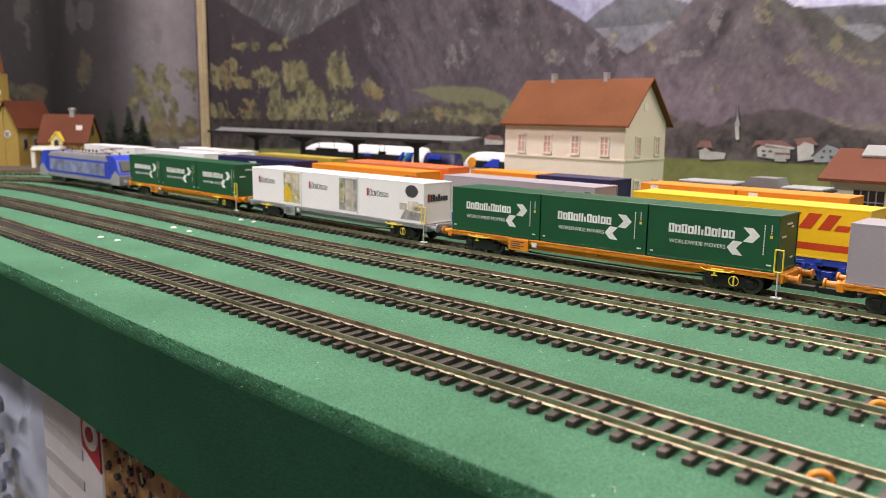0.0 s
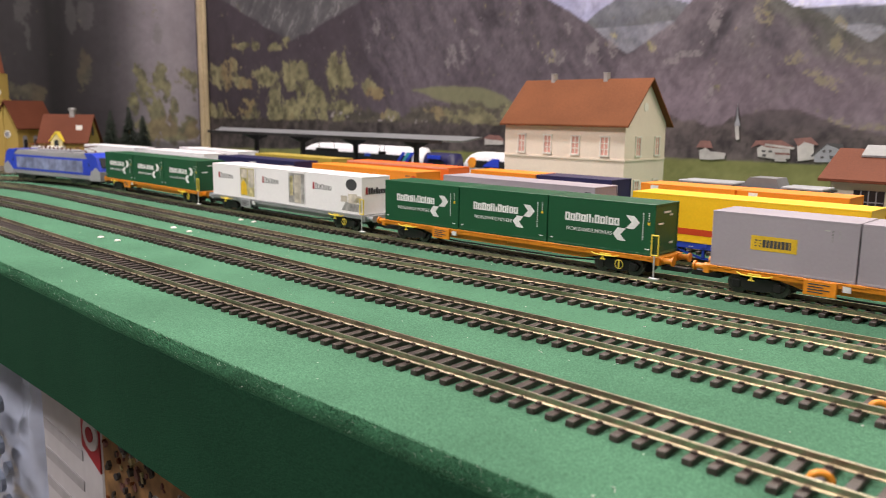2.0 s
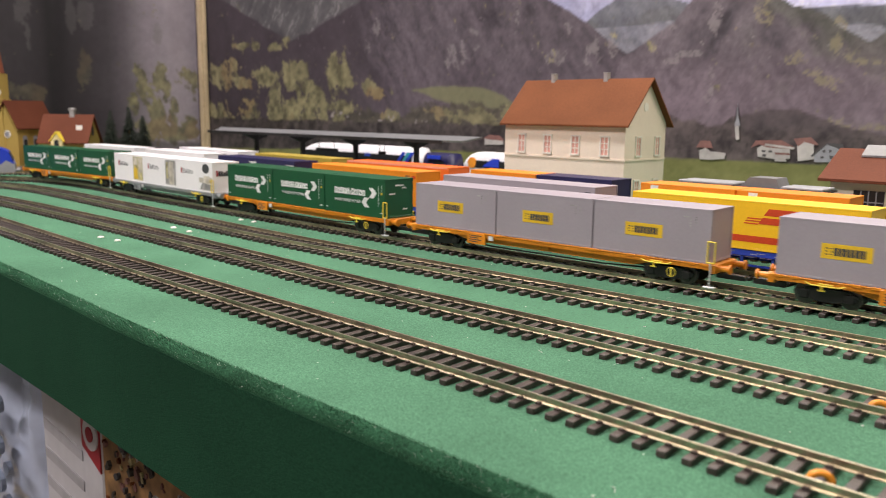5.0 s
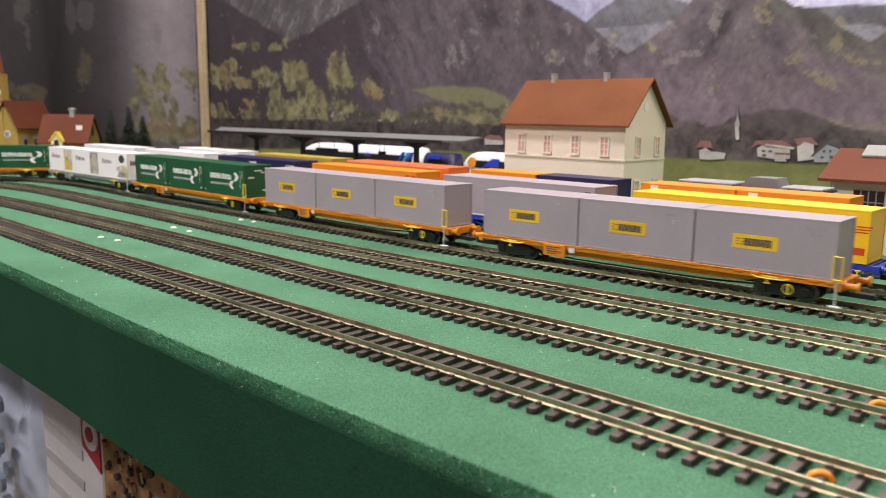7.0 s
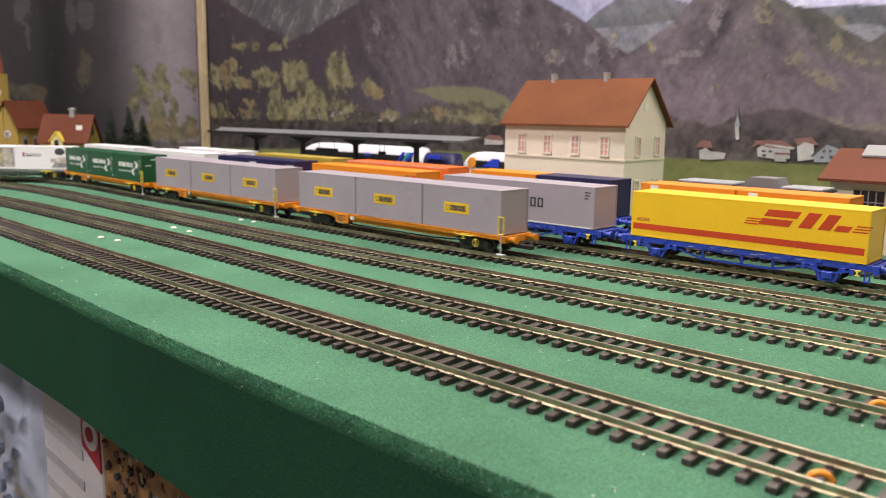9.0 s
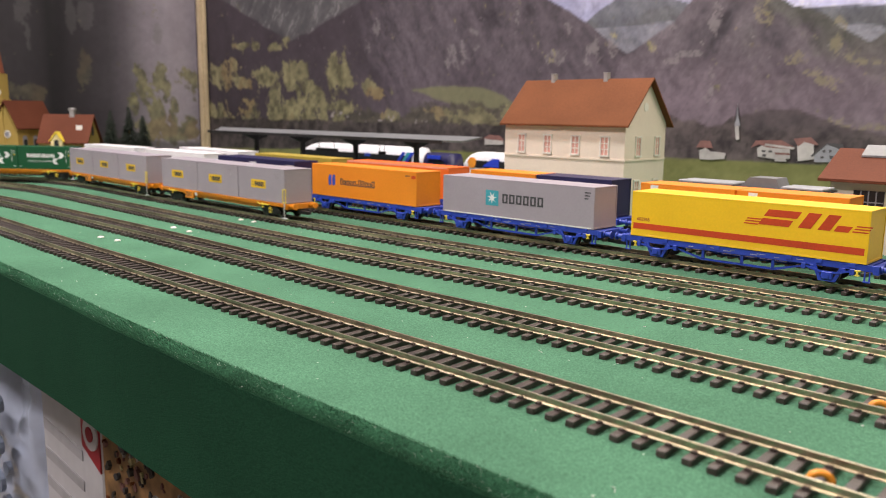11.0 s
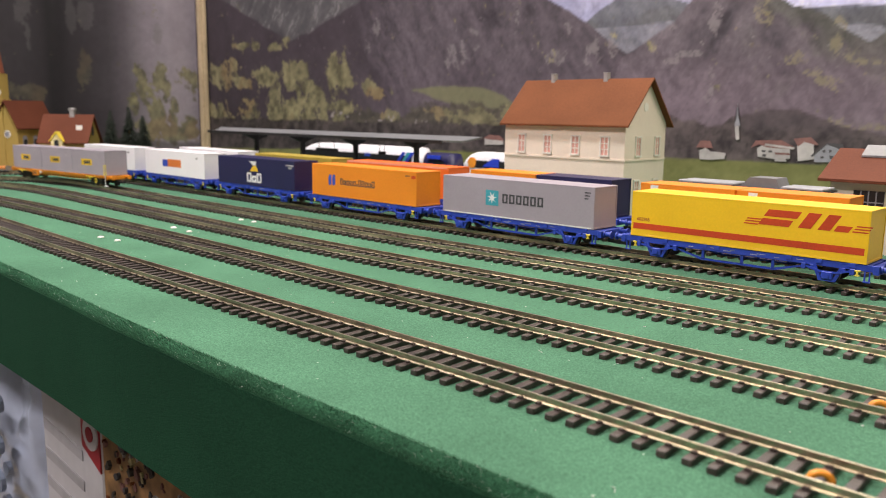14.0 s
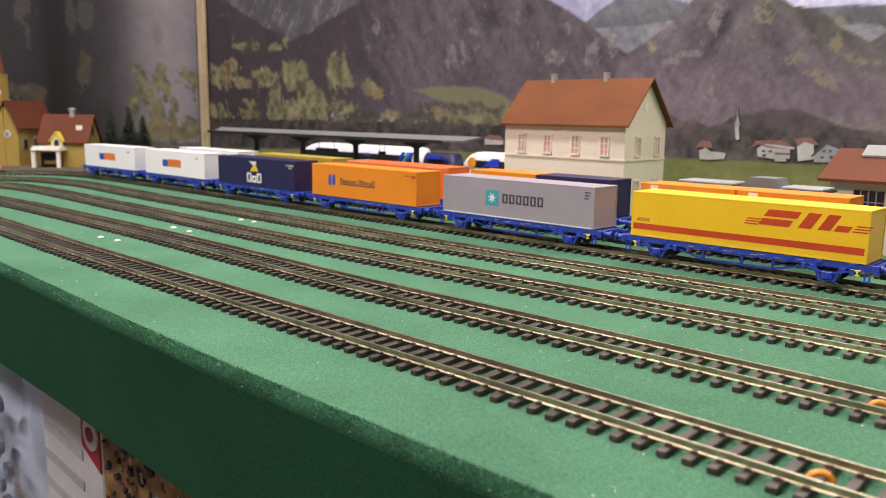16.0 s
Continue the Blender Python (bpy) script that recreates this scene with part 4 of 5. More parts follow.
def paint_north(x, z):
    big, mid, fine = cloudy(x, z, 170, 3), cloudy(x, z, 45, 5, 5, 0.72), cloudy(x, z, 9, 8, 3, 0.8)
    col = tones((0.31, 0.33, 0.46), (0.50, 0.50, 0.60), cloudy(x, z * 2.5, 80, 1) * 1.6 - 0.3)
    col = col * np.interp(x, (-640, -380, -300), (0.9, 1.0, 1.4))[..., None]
    # far hazy mountains
    m = under(x, z, [(-592, 195), (-559, 209), (-545, 218), (-528, 226), (-515, 237), (-477, 238), (-430, 218), (-413, 202)], 1.2, 3, 11)
    r = streaks(x, z, -62, 26, 12)
    col = lay(col, tones((0.088, 0.094, 0.108), (0.190, 0.200, 0.205), r * 0.75 + mid * 0.6 - 0.35), m)
    col = lay(col, tones((0.070, 0.072, 0.078), (0.125, 0.130, 0.125), r), m * under(x, z, [(-559, 213), (-530, 191), (-511, 197), (-476, 216), (-447, 216), (-412, 196)], 5, 5, 19) * 0.8)
    m = under(x, z, [(-327, 199), (-293, 191), (-274, 187), (-261, 184), (-246, 185), (-227, 180), (-194, 185)], 1.2, 2, 13)
    col = lay(col, tones((0.15, 0.155, 0.175), (0.26, 0.27, 0.28), streaks(x, z, -50, 22, 14) * 0.8 + mid * 0.4 - 0.2), m)
    # the long ridge that falls to the right
    m = under(x, z, [(-1448, 372), (-902, 311), (-685, 272), (-638, 249), (-615, 236), (-589, 224), (-567, 211), (-542, 193), (-506, 169), (-479, 155), (-452, 130), (-422, 95), (-389, 61)], 1.3, 4, 15)
    slope = tones((0.040, 0.034, 0.039), (0.172, 0.148, 0.157), streaks(x, z, -58, 38, 16) * 0.5 + mid * 0.9 - 0.40)
    slope = lay(slope, (0.128, 0.103, 0.117), soft(-z, -203, -104) * 0.5)
    col = lay(col, slope, m)
    # the great peak
    m = under(x, z, [(-552, 69), (-509, 164), (-486, 177), (-463, 189), (-446, 199), (-432, 215), (-418, 228), (-378, 252), (-341, 231), (-325, 213), (-313, 204), (-298, 203), (-281, 194), (-266, 182), (-255, 175), (-239, 166), (-226, 174), (-193, 182)], 1.3, 4, 17)
    side = soft(x, -375, -327)
    gul = streaks(x, z, 62, 40, 18) * (1 - side) + streaks(x, z, -48, 40, 20) * side
    peak = tones((0.046, 0.040, 0.045), (0.188, 0.163, 0.170), gul * 0.5 + mid * 0.9 - 0.36)
    peak = lay(peak, (0.088, 0.098, 0.068), soft(cloudy(x, z, 55, 23), 0.5, 0.66) * side * 0.55)
    peak = lay(peak, (0.168, 0.132, 0.150), soft(-z, -190, -98) * 0.75)
    col = lay(col, peak, m)
    lean = np.interp(x, (-640, -470, -400, -330), (-1, -1, 0.9, -1))
    crisp = np.where(lean < 0, streaks(x, z, -56, 20, 81, 6.0), streaks(x, z, 58, 20, 82, 6.0)) * 0.45 + cloudy(x, z, 7, 83, 3, 0.85) * 0.9
    solid_ground = under(x, z, [(-1500, 400), (-620, 400), (-470, 230), (-330, 300), (-150, 190)], 20, 0, 85)
    col = col * (1 + (crisp - 0.72) * 0.75 * solid_ground)[..., None]
    # the dark foot of the mountain behind the canopy, and the pale rock above it
    foot = soft(-x, 914, 1037)
    col = lay(col, tones((0.046, 0.037, 0.041), (0.088, 0.071, 0.079), big * 0.8 + mid * 0.7 - 0.25), foot * 0.9)
    rock = under(-x, -z, [(1581, -387), (1401, -308), (1343, -285), (1278, -258), (1217, -232), (1167, -216), (1119, -227), (1057, -245), (993, -263), (946, -291), (878, -324)], 2.0, 5, 25)
    fan = streaks(x, z, 52, 30, 26, 7)
    rk = tones((0.070, 0.068, 0.070), (0.185, 0.182, 0.172), fan * 0.45 + mid * 1.2 - 0.55)
    rk = lay(rk, (0.30, 0.285, 0.27), soft(fan, 0.86, 0.99) * soft(mid, 0.45, 0.6) * 0.7)
    col = lay(col, rk, rock)
    # bare rock faces and sunlit clearings
    pale = clumps(x, z, [(-744, 196, 15, 30), (-774, 180, 37, 20), (-779, 165, 28, 14), (-603, 167, 23, 13), (-615, 164, 12, 10), (-547, 171, 18, 23), (-553, 159, 11, 14), (-522, 174, 9, 17), (-592, 200, 12, 14), (-396, 201, 10, 26), (-425, 163, 27, 6), (-443, 156, 17, 6), (-398, 135, 8, 30), (-453, 193, 21, 6), (-353, 164, 6, 23), (-672, 214, 9, 22), (-947, 223, 13, 20), (-967, 194, 13, 17)], 31, 10, 2.4)
    col = lay(col, (0.26, 0.24, 0.225), pale * 0.6 * soft(cloudy(x + 0.5 * z, z * 0.6, 9, 87, 4, 0.8), 0.42, 0.6))
    sun = clumps(x, z, [(-307, 155, 15, 9), (-292, 140, 14, 7), (-275, 131, 18, 7), (-261, 125, 13, 7), (-288, 143, 8, 6), (-269, 173, 12, 24), (-255, 158, 10, 11), (-239, 149, 20, 6), (-343, 203, 14, 23), (-241, 86, 31, 5), (-268, 91, 16, 6)], 33, 10, 2.2)
    col = lay(col, (0.245, 0.220, 0.125), sun * 0.65 * soft(cloudy(x, z, 9, 88, 4, 0.8), 0.40, 0.6))
    # the alpine meadow with bushes below
    md = under(x, z, [(-914, -20), (-868, 128), (-829, 132), (-784, 133), (-730, 130), (-690, 120), (-675, 111), (-623, 107), (-596, 3)], 2.0, 3, 35) * under(-x, -z, [(914, -213), (868, -130), (829, -118), (783, -106), (729, -102), (679, -101), (600, -100)], 2.5, 4, 36)
    col = lay(col, tones((0.155, 0.160, 0.085), (0.225, 0.222, 0.118), mid + 0.1 * fine), md * 0.92)
    # bushes; the first clump is added darkness for under the canopy's left end
    wood_and_shade = clumps(x, z, [(-1327, 37, 160, 30), (-750, 86, 117, 35), (-828, 91, 82, 28), (-901, 75, 102, 26), (-981, 80, 97, 31), (-698, 84, 50, 31), (-1053, 67, 120, 22), (-805, 66, 137, 20)], 37, 14, 1.4)
    col = lay(col, tones((0.030, 0.026, 0.026), (0.115, 0.105, 0.075), fine * 1.2 - 0.1 + mid * 0.3), wood_and_shade * 0.9)
    lf = clumps(x, z, [(-1390, 164, 69, 36), (-1355, 178, 43, 21), (-1318, 147, 57, 15), (-1251, 152, 79, 26), (-1220, 107, 39, 60), (-1169, 153, 67, 39), (-1135, 131, 42, 23), (-1410, 77, 71, 44), (-1306, 82, 50, 46), (-1260, 65, 73, 17), (-1171, 87, 67, 49), (-1104, 107, 94, 57), (-1099, 78, 110, 32), (-1030, 102, 73, 20), (-1037, 159, 49, 45), (-1008, 143, 28, 22), (-967, 133, 27, 18), (-948, 124, 32, 14), (-1327, 214, 46, 10), (-1210, 208, 45, 12), (-1184, 219, 20, 12), (-1281, 210, 18, 14)], 41)
    lf = np.maximum(lf, clumps(x, z, [(-788, 91, 56, 16), (-729, 89, 42, 19), (-710, 77, 30, 12), (-817, 99, 28, 10), (-679, 92, 29, 18), (-914, 90, 31, 10)], 43) * 0.8)
    col = lay(col, leaves(x, z, 45) * 1.3, lf * 0.92)
    dots = soft(cloudy(x, z, 5.5, 47, 2), 0.66, 0.76) * clumps(x, z, [(-1038, 86, 65, 15), (-967, 83, 82, 16), (-901, 80, 76, 15), (-852, 76, 48, 12), (-729, 76, 42, 11), (-708, 65, 51, 12)], 48, 16, 0.6)
    col = lay(col, (0.42, 0.38, 0.36), dots * 0.8)
    # wooded hill, hedges and the field
    hill = under(x, z, [(-467, 80), (-443, 94), (-428, 89), (-413, 91), (-397, 82), (-381, 85), (-371, 95), (-354, 99), (-339, 101), (-307, 102), (-293, 98), (-276, 92), (-256, 85), (-216, 80), (-182, 80)], 1.5, 5, 51)
    dk = tones((0.024, 0.020, 0.021), (0.125, 0.104, 0.094), cloudy(x, z, 13, 53, 4, 0.75) * 1.9 + mid * 0.4 - 0.72)
    dk = lay(dk, (0.085, 0.070, 0.074), soft(x, -369, -350) * soft(z, 71, 91) * 0.5)
    col = lay(col, dk, hill * 0.95)
    # cooler tint overall; the wall's shade towards the corner is painted into the print
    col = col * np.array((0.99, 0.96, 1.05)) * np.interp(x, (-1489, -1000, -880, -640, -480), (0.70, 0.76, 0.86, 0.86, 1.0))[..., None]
    grass = under(x, z, [(-1474, 19), (-760, 41), (-677, 42), (-465, 46), (-436, 46), (-363, 47), (-280, 48), (-214, 50), (-179, 50)], 1.2, 1.5, 55)
    col = lay(col, tones((0.120, 0.128, 0.042), (0.205, 0.205, 0.080), cloudy(x * 0.3, z, 22, 57) * 0.7 + fine * 0.5 - 0.1), grass)
    return col * (0.88 + 0.24 * fine)[..., None]


def paint_west(y, z):
    big, mid, fine = cloudy(y, z, 150, 63), cloudy(y, z, 40, 65, 5, 0.66), cloudy(y, z, 9, 68, 3, 0.8)
    # brightness of the wall along its length, multiplied into the print colour
    f = np.interp(y, WB, WEST_SHADE)
    col = tones((0.66, 0.575, 0.65), (1.26, 1.12, 1.24), big * 0.5 + mid * 0.5) * f[..., None]
    pale = clumps(y, z, [(523, 262, 22, 47), (603, 260, 14, 49), (630, 268, 22, 46), (765, 237, 14, 32), (529, 220, 9, 38)], 71, 14, 1.5)
    col = lay(col, (0.19, 0.18, 0.175), pale * 0.5 * (0.35 + 0.65 * soft(f, 0.05, 0.16)))
    lf = clumps(y, z, [(728, 152, 20, 64), (736, 126, 23, 32), (769, 154, 21, 48), (781, 132, 17, 37), (823, 156, 42, 29), (840, 145, 13, 34), (713, 107, 18, 32), (757, 77, 26, 66), (793, 80, 17, 67), (782, 50, 48, 29), (744, 50, 46, 33), (825, 57, 37, 39), (724, 61, 23, 32), (622, 163, 20, 40), (513, 119, 55, 23), (495, 128, 18, 13)], 73)
    col = lay(col, leaves(y, z, 75), lf * 0.85 * (0.25 + 0.75 * soft(f, 0.04, 0.13)))
    low = under(y, z, [(472, 51), (615, 54), (722, 34), (836, 30)], 4, 6, 77)
    col = lay(col, (0.05, 0.042, 0.04), low * 0.6)
    return col * (0.88 + 0.24 * fine)[..., None]


# west print tone: paper sheen by the corner and shade farther off, painted in
WB = [478, 514, 549, 563, 582, 620, 667, 700, 734, 786, 841]
WEST_SHADE = [0.032, 0.032, 0.026, 0.014, 0.020, 0.034, 0.056, 0.108, 0.215, 0.320, 0.290]

M_PRINT = bpy.data.materials.new("printed_photograph")
M_PRINT.use_nodes = True
nt = M_PRINT.node_tree
tint = nt.nodes.new("ShaderNodeVertexColor")
tint.layer_name = "print"
nt.links.new(tint.outputs["Color"], nt.nodes["Principled BSDF"].inputs["Base Color"])
nt.nodes["Principled BSDF"].inputs["Roughness"].default_value = 0.5
nt.nodes["Principled BSDF"].inputs["Specular IOR Level"].default_value = 0.3


def paper_sheet(name, label, us, zs, place, paint, waves):
    """A slightly wavy sheet of paper with the picture printed on it."""
    u, z = np.meshgrid(np.array(us), np.array(zs), indexing="ij")
    d = sum(h * np.exp(-((u - c - 0.06 * (z - 150)) / w) ** 2) for c, w, h in waves) + 0.25 * (cloudy(u, z * 0.3, 120, 91) - 0.5)
    col = np.clip(paint(u, z), 0.004, 0.8)
    n, k = u.shape
    verts = [tuple(c * U for c in place(float(a), float(b), float(e))) for a, b, e in zip(u.ravel(), z.ravel(), d.ravel())]
    faces = [(i * k + j, (i + 1) * k + j, (i + 1) * k + j + 1, i * k + j + 1) for i in range(n - 1) for j in range(k - 1)]
    me = bpy.data.meshes.new(name)
    me.from_pydata(verts, [], faces)
    layer = me.color_attributes.new("print", "FLOAT_COLOR", "POINT")
    layer.data.foreach_set("color", np.concatenate([col, np.ones((n, k, 1))], 2).ravel().astype(np.float32))
    me.materials.append(M_PRINT)
    for p in me.polygons:
        p.use_smooth = True
    ob = new(name, me)
    ob.parent = mural
    return tagged(ob, label)


ZS = [-2 + 2.4 * i for i in range(146)] + [352 + 13 * i for i in range(17)]
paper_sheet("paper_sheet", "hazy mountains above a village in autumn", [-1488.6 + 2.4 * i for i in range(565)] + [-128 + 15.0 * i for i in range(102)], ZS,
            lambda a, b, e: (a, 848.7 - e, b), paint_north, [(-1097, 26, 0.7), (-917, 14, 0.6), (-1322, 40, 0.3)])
paper_sheet("paper_sheet", "wooded slope with yellow leaves, sheen and shade painted into the print", [60 + 20.0 * i for i in range(15)] + [352 + 2.4 * i for i in range(208)], ZS,
            lambda a, b, e: (-1488.7 + e, a, b), paint_west, [(571, 12, 0.6), (786, 40, 0.6)])


def picture_patch(name, outline, material, layer):
    """A sharp-edged field of the print on the north wall."""
    bm = B()
    vs = [bm.verts.new((a, 850 - 2.4 - layer * 0.06, z)) for a, z in outline]
    bm.faces.new(vs)
    bmesh.ops.triangulate(bm, faces=bm.faces[:])
    return part(name, bm, material, mural)


M_WHITE = mat("print_white_wall", (0.40, 0.375, 0.365), 0.55, 0, 200, 0.12, 40, 0.2, 0)
M_PALE = mat("print_grey_wall", (0.26, 0.26, 0.29), 0.55, 0, 200, 0.12, 40, 0.12, 0)
M_REDROOF = mat("print_red_roof", (0.20, 0.095, 0.085), 0.55, 0, 200, 0.2, 40, 0.15, 0)
M_WINDOW = mat("print_dark_window", (0.07, 0.065, 0.07), 0.55, bump=0)
M_BUSH = mat("print_dark_bush", (0.050, 0.045, 0.040), 0.55, 0, 300, 0.5, 120, 0.5, 0)
for name, material, layer, outline in (
        ("painted_house", M_WHITE, 6, [(-403, 47), (-404, 57), (-397, 60), (-390, 56), (-381, 56), (-373, 55), (-374, 49), (-388, 47)]),
        ("painted_roof", M_REDROOF, 7, [(-408, 60), (-403, 68), (-392, 68), (-388, 60)]),
        ("painted_house", M_WHITE, 6, [(-338, 53), (-339, 62), (-332, 66), (-305, 63), (-304, 52), (-319, 51)]),
        ("painted_roof", M_REDROOF, 7, [(-346, 62), (-341, 70), (-314, 71), (-300, 64), (-301, 62), (-329, 63), (-337, 66)]),
        ("painted_eave", M_WHITE, 8, [(-332, 65), (-330, 67), (-300, 64), (-301, 62)]),
        ("painted_balcony", M_REDROOF, 8, [(-320, 58), (-305, 58), (-304, 56), (-319, 56)]),
        ("painted_window", M_WINDOW, 8, [(-334, 60), (-330, 60), (-330, 58), (-334, 58)]),
        ("painted_window", M_WINDOW, 8, [(-327, 60), (-323, 60), (-323, 58), (-327, 58)]),
        ("painted_window", M_WINDOW, 8, [(-333, 56), (-329, 56), (-329, 53), (-333, 53)]),
        ("painted_house", M_WHITE, 6, [(-296, 50), (-298, 66), (-293, 71), (-282, 69), (-280, 53)]),
        ("painted_roof", M_REDROOF, 7, [(-302, 73), (-285, 75), (-277, 68), (-279, 67), (-291, 70), (-297, 65)]),
        ("painted_house", M_PALE, 6, [(-280, 50), (-280, 59), (-269, 69), (-257, 64), (-253, 51)]),
        ("painted_roof", M_WINDOW, 7, [(-284, 56), (-269, 70), (-254, 69), (-252, 63), (-269, 68), (-282, 55)]),
        ("painted_window", M_WINDOW, 8, [(-273, 62), (-270, 63), (-270, 60), (-272, 60)]),
        ("painted_window", M_WINDOW, 8, [(-267, 63), (-264, 63), (-264, 61), (-266, 60)]),
        ("painted_window", M_WINDOW, 8, [(-274, 56), (-271, 56), (-271, 54), (-274, 54)]),
        ("painted_window", M_WINDOW, 8, [(-266, 57), (-262, 57), (-262, 54), (-265, 54)]),
        ("painted_house", M_WHITE, 9, [(-320, 49), (-318, 53), (-309, 53), (-307, 49)]),
        ("painted_tower", M_WHITE, 6, [(-363, 70), (-365, 82), (-364, 89), (-361, 87), (-359, 70)]),
        ("painted_spire", M_PALE, 7, [(-366, 85), (-364, 95), (-364, 109), (-362, 95), (-359, 85)]),
        ("painted_house", M_WHITE, 6, [(-720, 52), (-720, 60), (-704, 62), (-687, 58), (-687, 53)]),
        ("painted_roof", M_REDROOF, 7, [(-724, 60), (-712, 66), (-692, 65), (-685, 58)])):
    picture_patch(name, outline, material, layer)
# ---- bare batten in the corner ----
bm = B(); box(bm, -1466, 838, 0, -1452, 846, 560, 0.8); box(bm, -1451.5, 841, 0, -1443, 846, 560, 0.5)
solid("batten", bm, BATTEN, "bare wooden batten covering the picture's corner joint", "trim", "structure")


def gable_house(parent, w, d, h, rise, wall_m, roof_m, over=4.0):
    """Walls with gables at both ends of the local x, and two roof slopes."""
    bm = B(); prism(bm, [(0, 0), (d, 0), (d, h), (d / 2, h + rise), (0, h)], 0, w, "x")
    part("wall", bm, wall_m, parent)
    sl = rise / (d / 2)
    for s in (0, 1):
        y0, y1 = (-over, d / 2) if s == 0 else (d + over, d / 2)
        bm = B(); prism(bm, [(y0, h - over * sl + 0.6), (y1, h + rise + 0.8), (y1, h + rise + 3), (y0, h - over * sl + 2.6)], -over, w + over, "x")
        part("roof", bm, roof_m, parent)


def arched(parent, name, m, w, h, material, frame_m):
    for nm, k, mm, dy in ((name, 1.0, frame_m, 0.0), ("pane", 0.72, material, -0.5)):
        pts = [(-w / 2 * k, 0), (w / 2 * k, 0)] + [(w / 2 * k * math.cos(a), h * k * 0.7 + w / 2 * k * math.sin(a)) for a in (0, 0.5, 1.05, 1.57, 2.1, 2.64, 3.14)]
        bm = B(); prism(bm, pts, -0.7 + dy, 0.1)
        ob = part(nm, bm, mm, parent)
        ob.matrix_basis = m


# station with a white portico
st = thing("station_house", "small yellow model station with white portico and red roof", "house", at(-1338, 482, 0, 44))
gable_house(st, 74, 50, 44, 38, YELLOW_WALL, ROOF_DARK)
bm = B(); box(bm, -6, -22, 28, 42, 0, 31, 0.4); box(bm, -4, -20, 31, 40, 0, 35, 0.4)
part("portico_roof", bm, HOUSE_TRIM, st)
for x in (-3, 36):
    bm = B(); box(bm, x - 3, -20, 0, x + 3, -15, 28, 0.4)
    part("pillar", bm, HOUSE_TRIM, st)
bm = B(); box(bm, 0, -0.6, 0, 34, -0.1, 24)
part("entrance", bm, GLASS_DARK, st)
bm = B(); box(bm, 6, -3, 6, 28, -1, 12)
part("bench", bm, YELLOW_WALL, st)
bm = B(); prism(bm, [(20, 30), (38, 30), (38, 45), (29, 55), (20, 45)], -6, 20)
part("dormer", bm, PALE_YELLOW, st, "pale yellow dormer front")
bm = B(); prism(bm, [(18, 44), (29, 58), (40, 44), (40, 42), (29, 55.6), (18, 42)], -8, 20)
part("dormer_roof", bm, YELLOW, st)
bm = B(); prism(bm, [(25.5, 34), (32.5, 34), (32.5, 43), (29, 46), (25.5, 43)], -6.8, -5.9)
part("window", bm, GLASS_DARK, st)
bm = B(); box(bm, 39, 22, 78, 47, 29, 95, 0.5); box(bm, 38, 21, 91, 48, 30, 94, 0.5)
part("chimney", bm, CHIMNEY, st, "pale grey chimney")
bm = B(); box(bm, 54, 9, 59, 64, 11, 68)
part("skylight", bm, HOUSE_TRIM, st)
for z, y in ((20, 12), (20, 34), (52, 23)):
    bm = B(); box(bm, 74.1, y - 4, z, 74.9, y + 4, z + 14)
    part("window", bm, GLASS_DARK, st)

# church behind it
ch = thing("church", "yellow model church with red roof and slim tower", "church", at(-1374, 462, 0, 117))
gable_house(ch, 76, 42, 66, 37, YELLOW_WALL, ROOF_DARK)
for x in (14, 36, 58):
    arched(ch, "window", at(x, 0, 30), 9, 22, GLASS_DARK, M_PALE)
bm = B(); cyl(bm, (-0.8, 20, 52), (0.2, 20, 52), 6, n=16)
part("round_window", bm, HOUSE_TRIM, ch)
bm = B(); cyl(bm, (-1.2, 20, 52), (-0.5, 20, 52), 4.4, n=16)
part("pane", bm, M_PALE, ch)
bm = B(); box(bm, -2, 26, 0, 15, 43, 148, 0.5); box(bm, -3.5, 24.5, 104, 16.5, 44.5, 107, 0.4)
part("tower", bm, YELLOW_WALL, ch)
bm = B(); cyl(bm, (6.5, 34.5, 148), (6.5, 34.5, 205), 11, 0.5, n=4)
part("spire", bm, ROOF_DARK, ch)
bm = B(); cyl(bm, (-2.6, 30, 118), (-2, 30, 118), 5, n=14)
part("clock_face", bm, HOUSE_TRIM, ch)


def conifer(x, y, h, r, seed):
    rnd = random.Random(seed)
    ob = thing("conifer", "dark green model fir tree beside the station", "tree", at(x, y, 0), group="fir trees at the station")
    bm = B(); cyl(bm, (0, 0, 0), (0, 0, h * 0.95), 1.6, 0.3, n=7)
    part("trunk", bm, BATTEN, ob)
    bm = B()
    k = 0
    z = h * 0.12
    while z < h:
        f = 1 - z / h
        rad = r * (0.12 + 0.9 * f)
        for i in range(int(12 + 34 * f)):
            a = rnd.uniform(0, 6.283)
            q = rad * rnd.uniform(0.6, 1.15)
            tip = Vector((q * math.cos(a), q * math.sin(a), z - q * rnd.uniform(0.15, 0.5)))
            side = Vector((-math.sin(a), math.cos(a), 0)) * rnd.uniform(1.2, 2.6)
            mid = tip * 0.55 + Vector((0, 0, z)) * 0.45
            root = Vector((0, 0, z + 1.5))
            v = [bm.verts.new(p) for p in (root, mid + side, tip, mid - side, mid + Vector((0, 0, 1.4)))]
            for tri in ((0, 1, 4), (1, 2, 4), (2, 3, 4), (3, 0, 4)):
                bm.faces.new([v[j] for j in tri])
        z += h * 0.035
    part("crown", bm, NEEDLES, ob)


conifer(-1420, 634, 90, 30, 1)
conifer(-1420, 668, 97, 32, 2)
conifer(-1415, 692, 82, 28, 3)

bm = B()
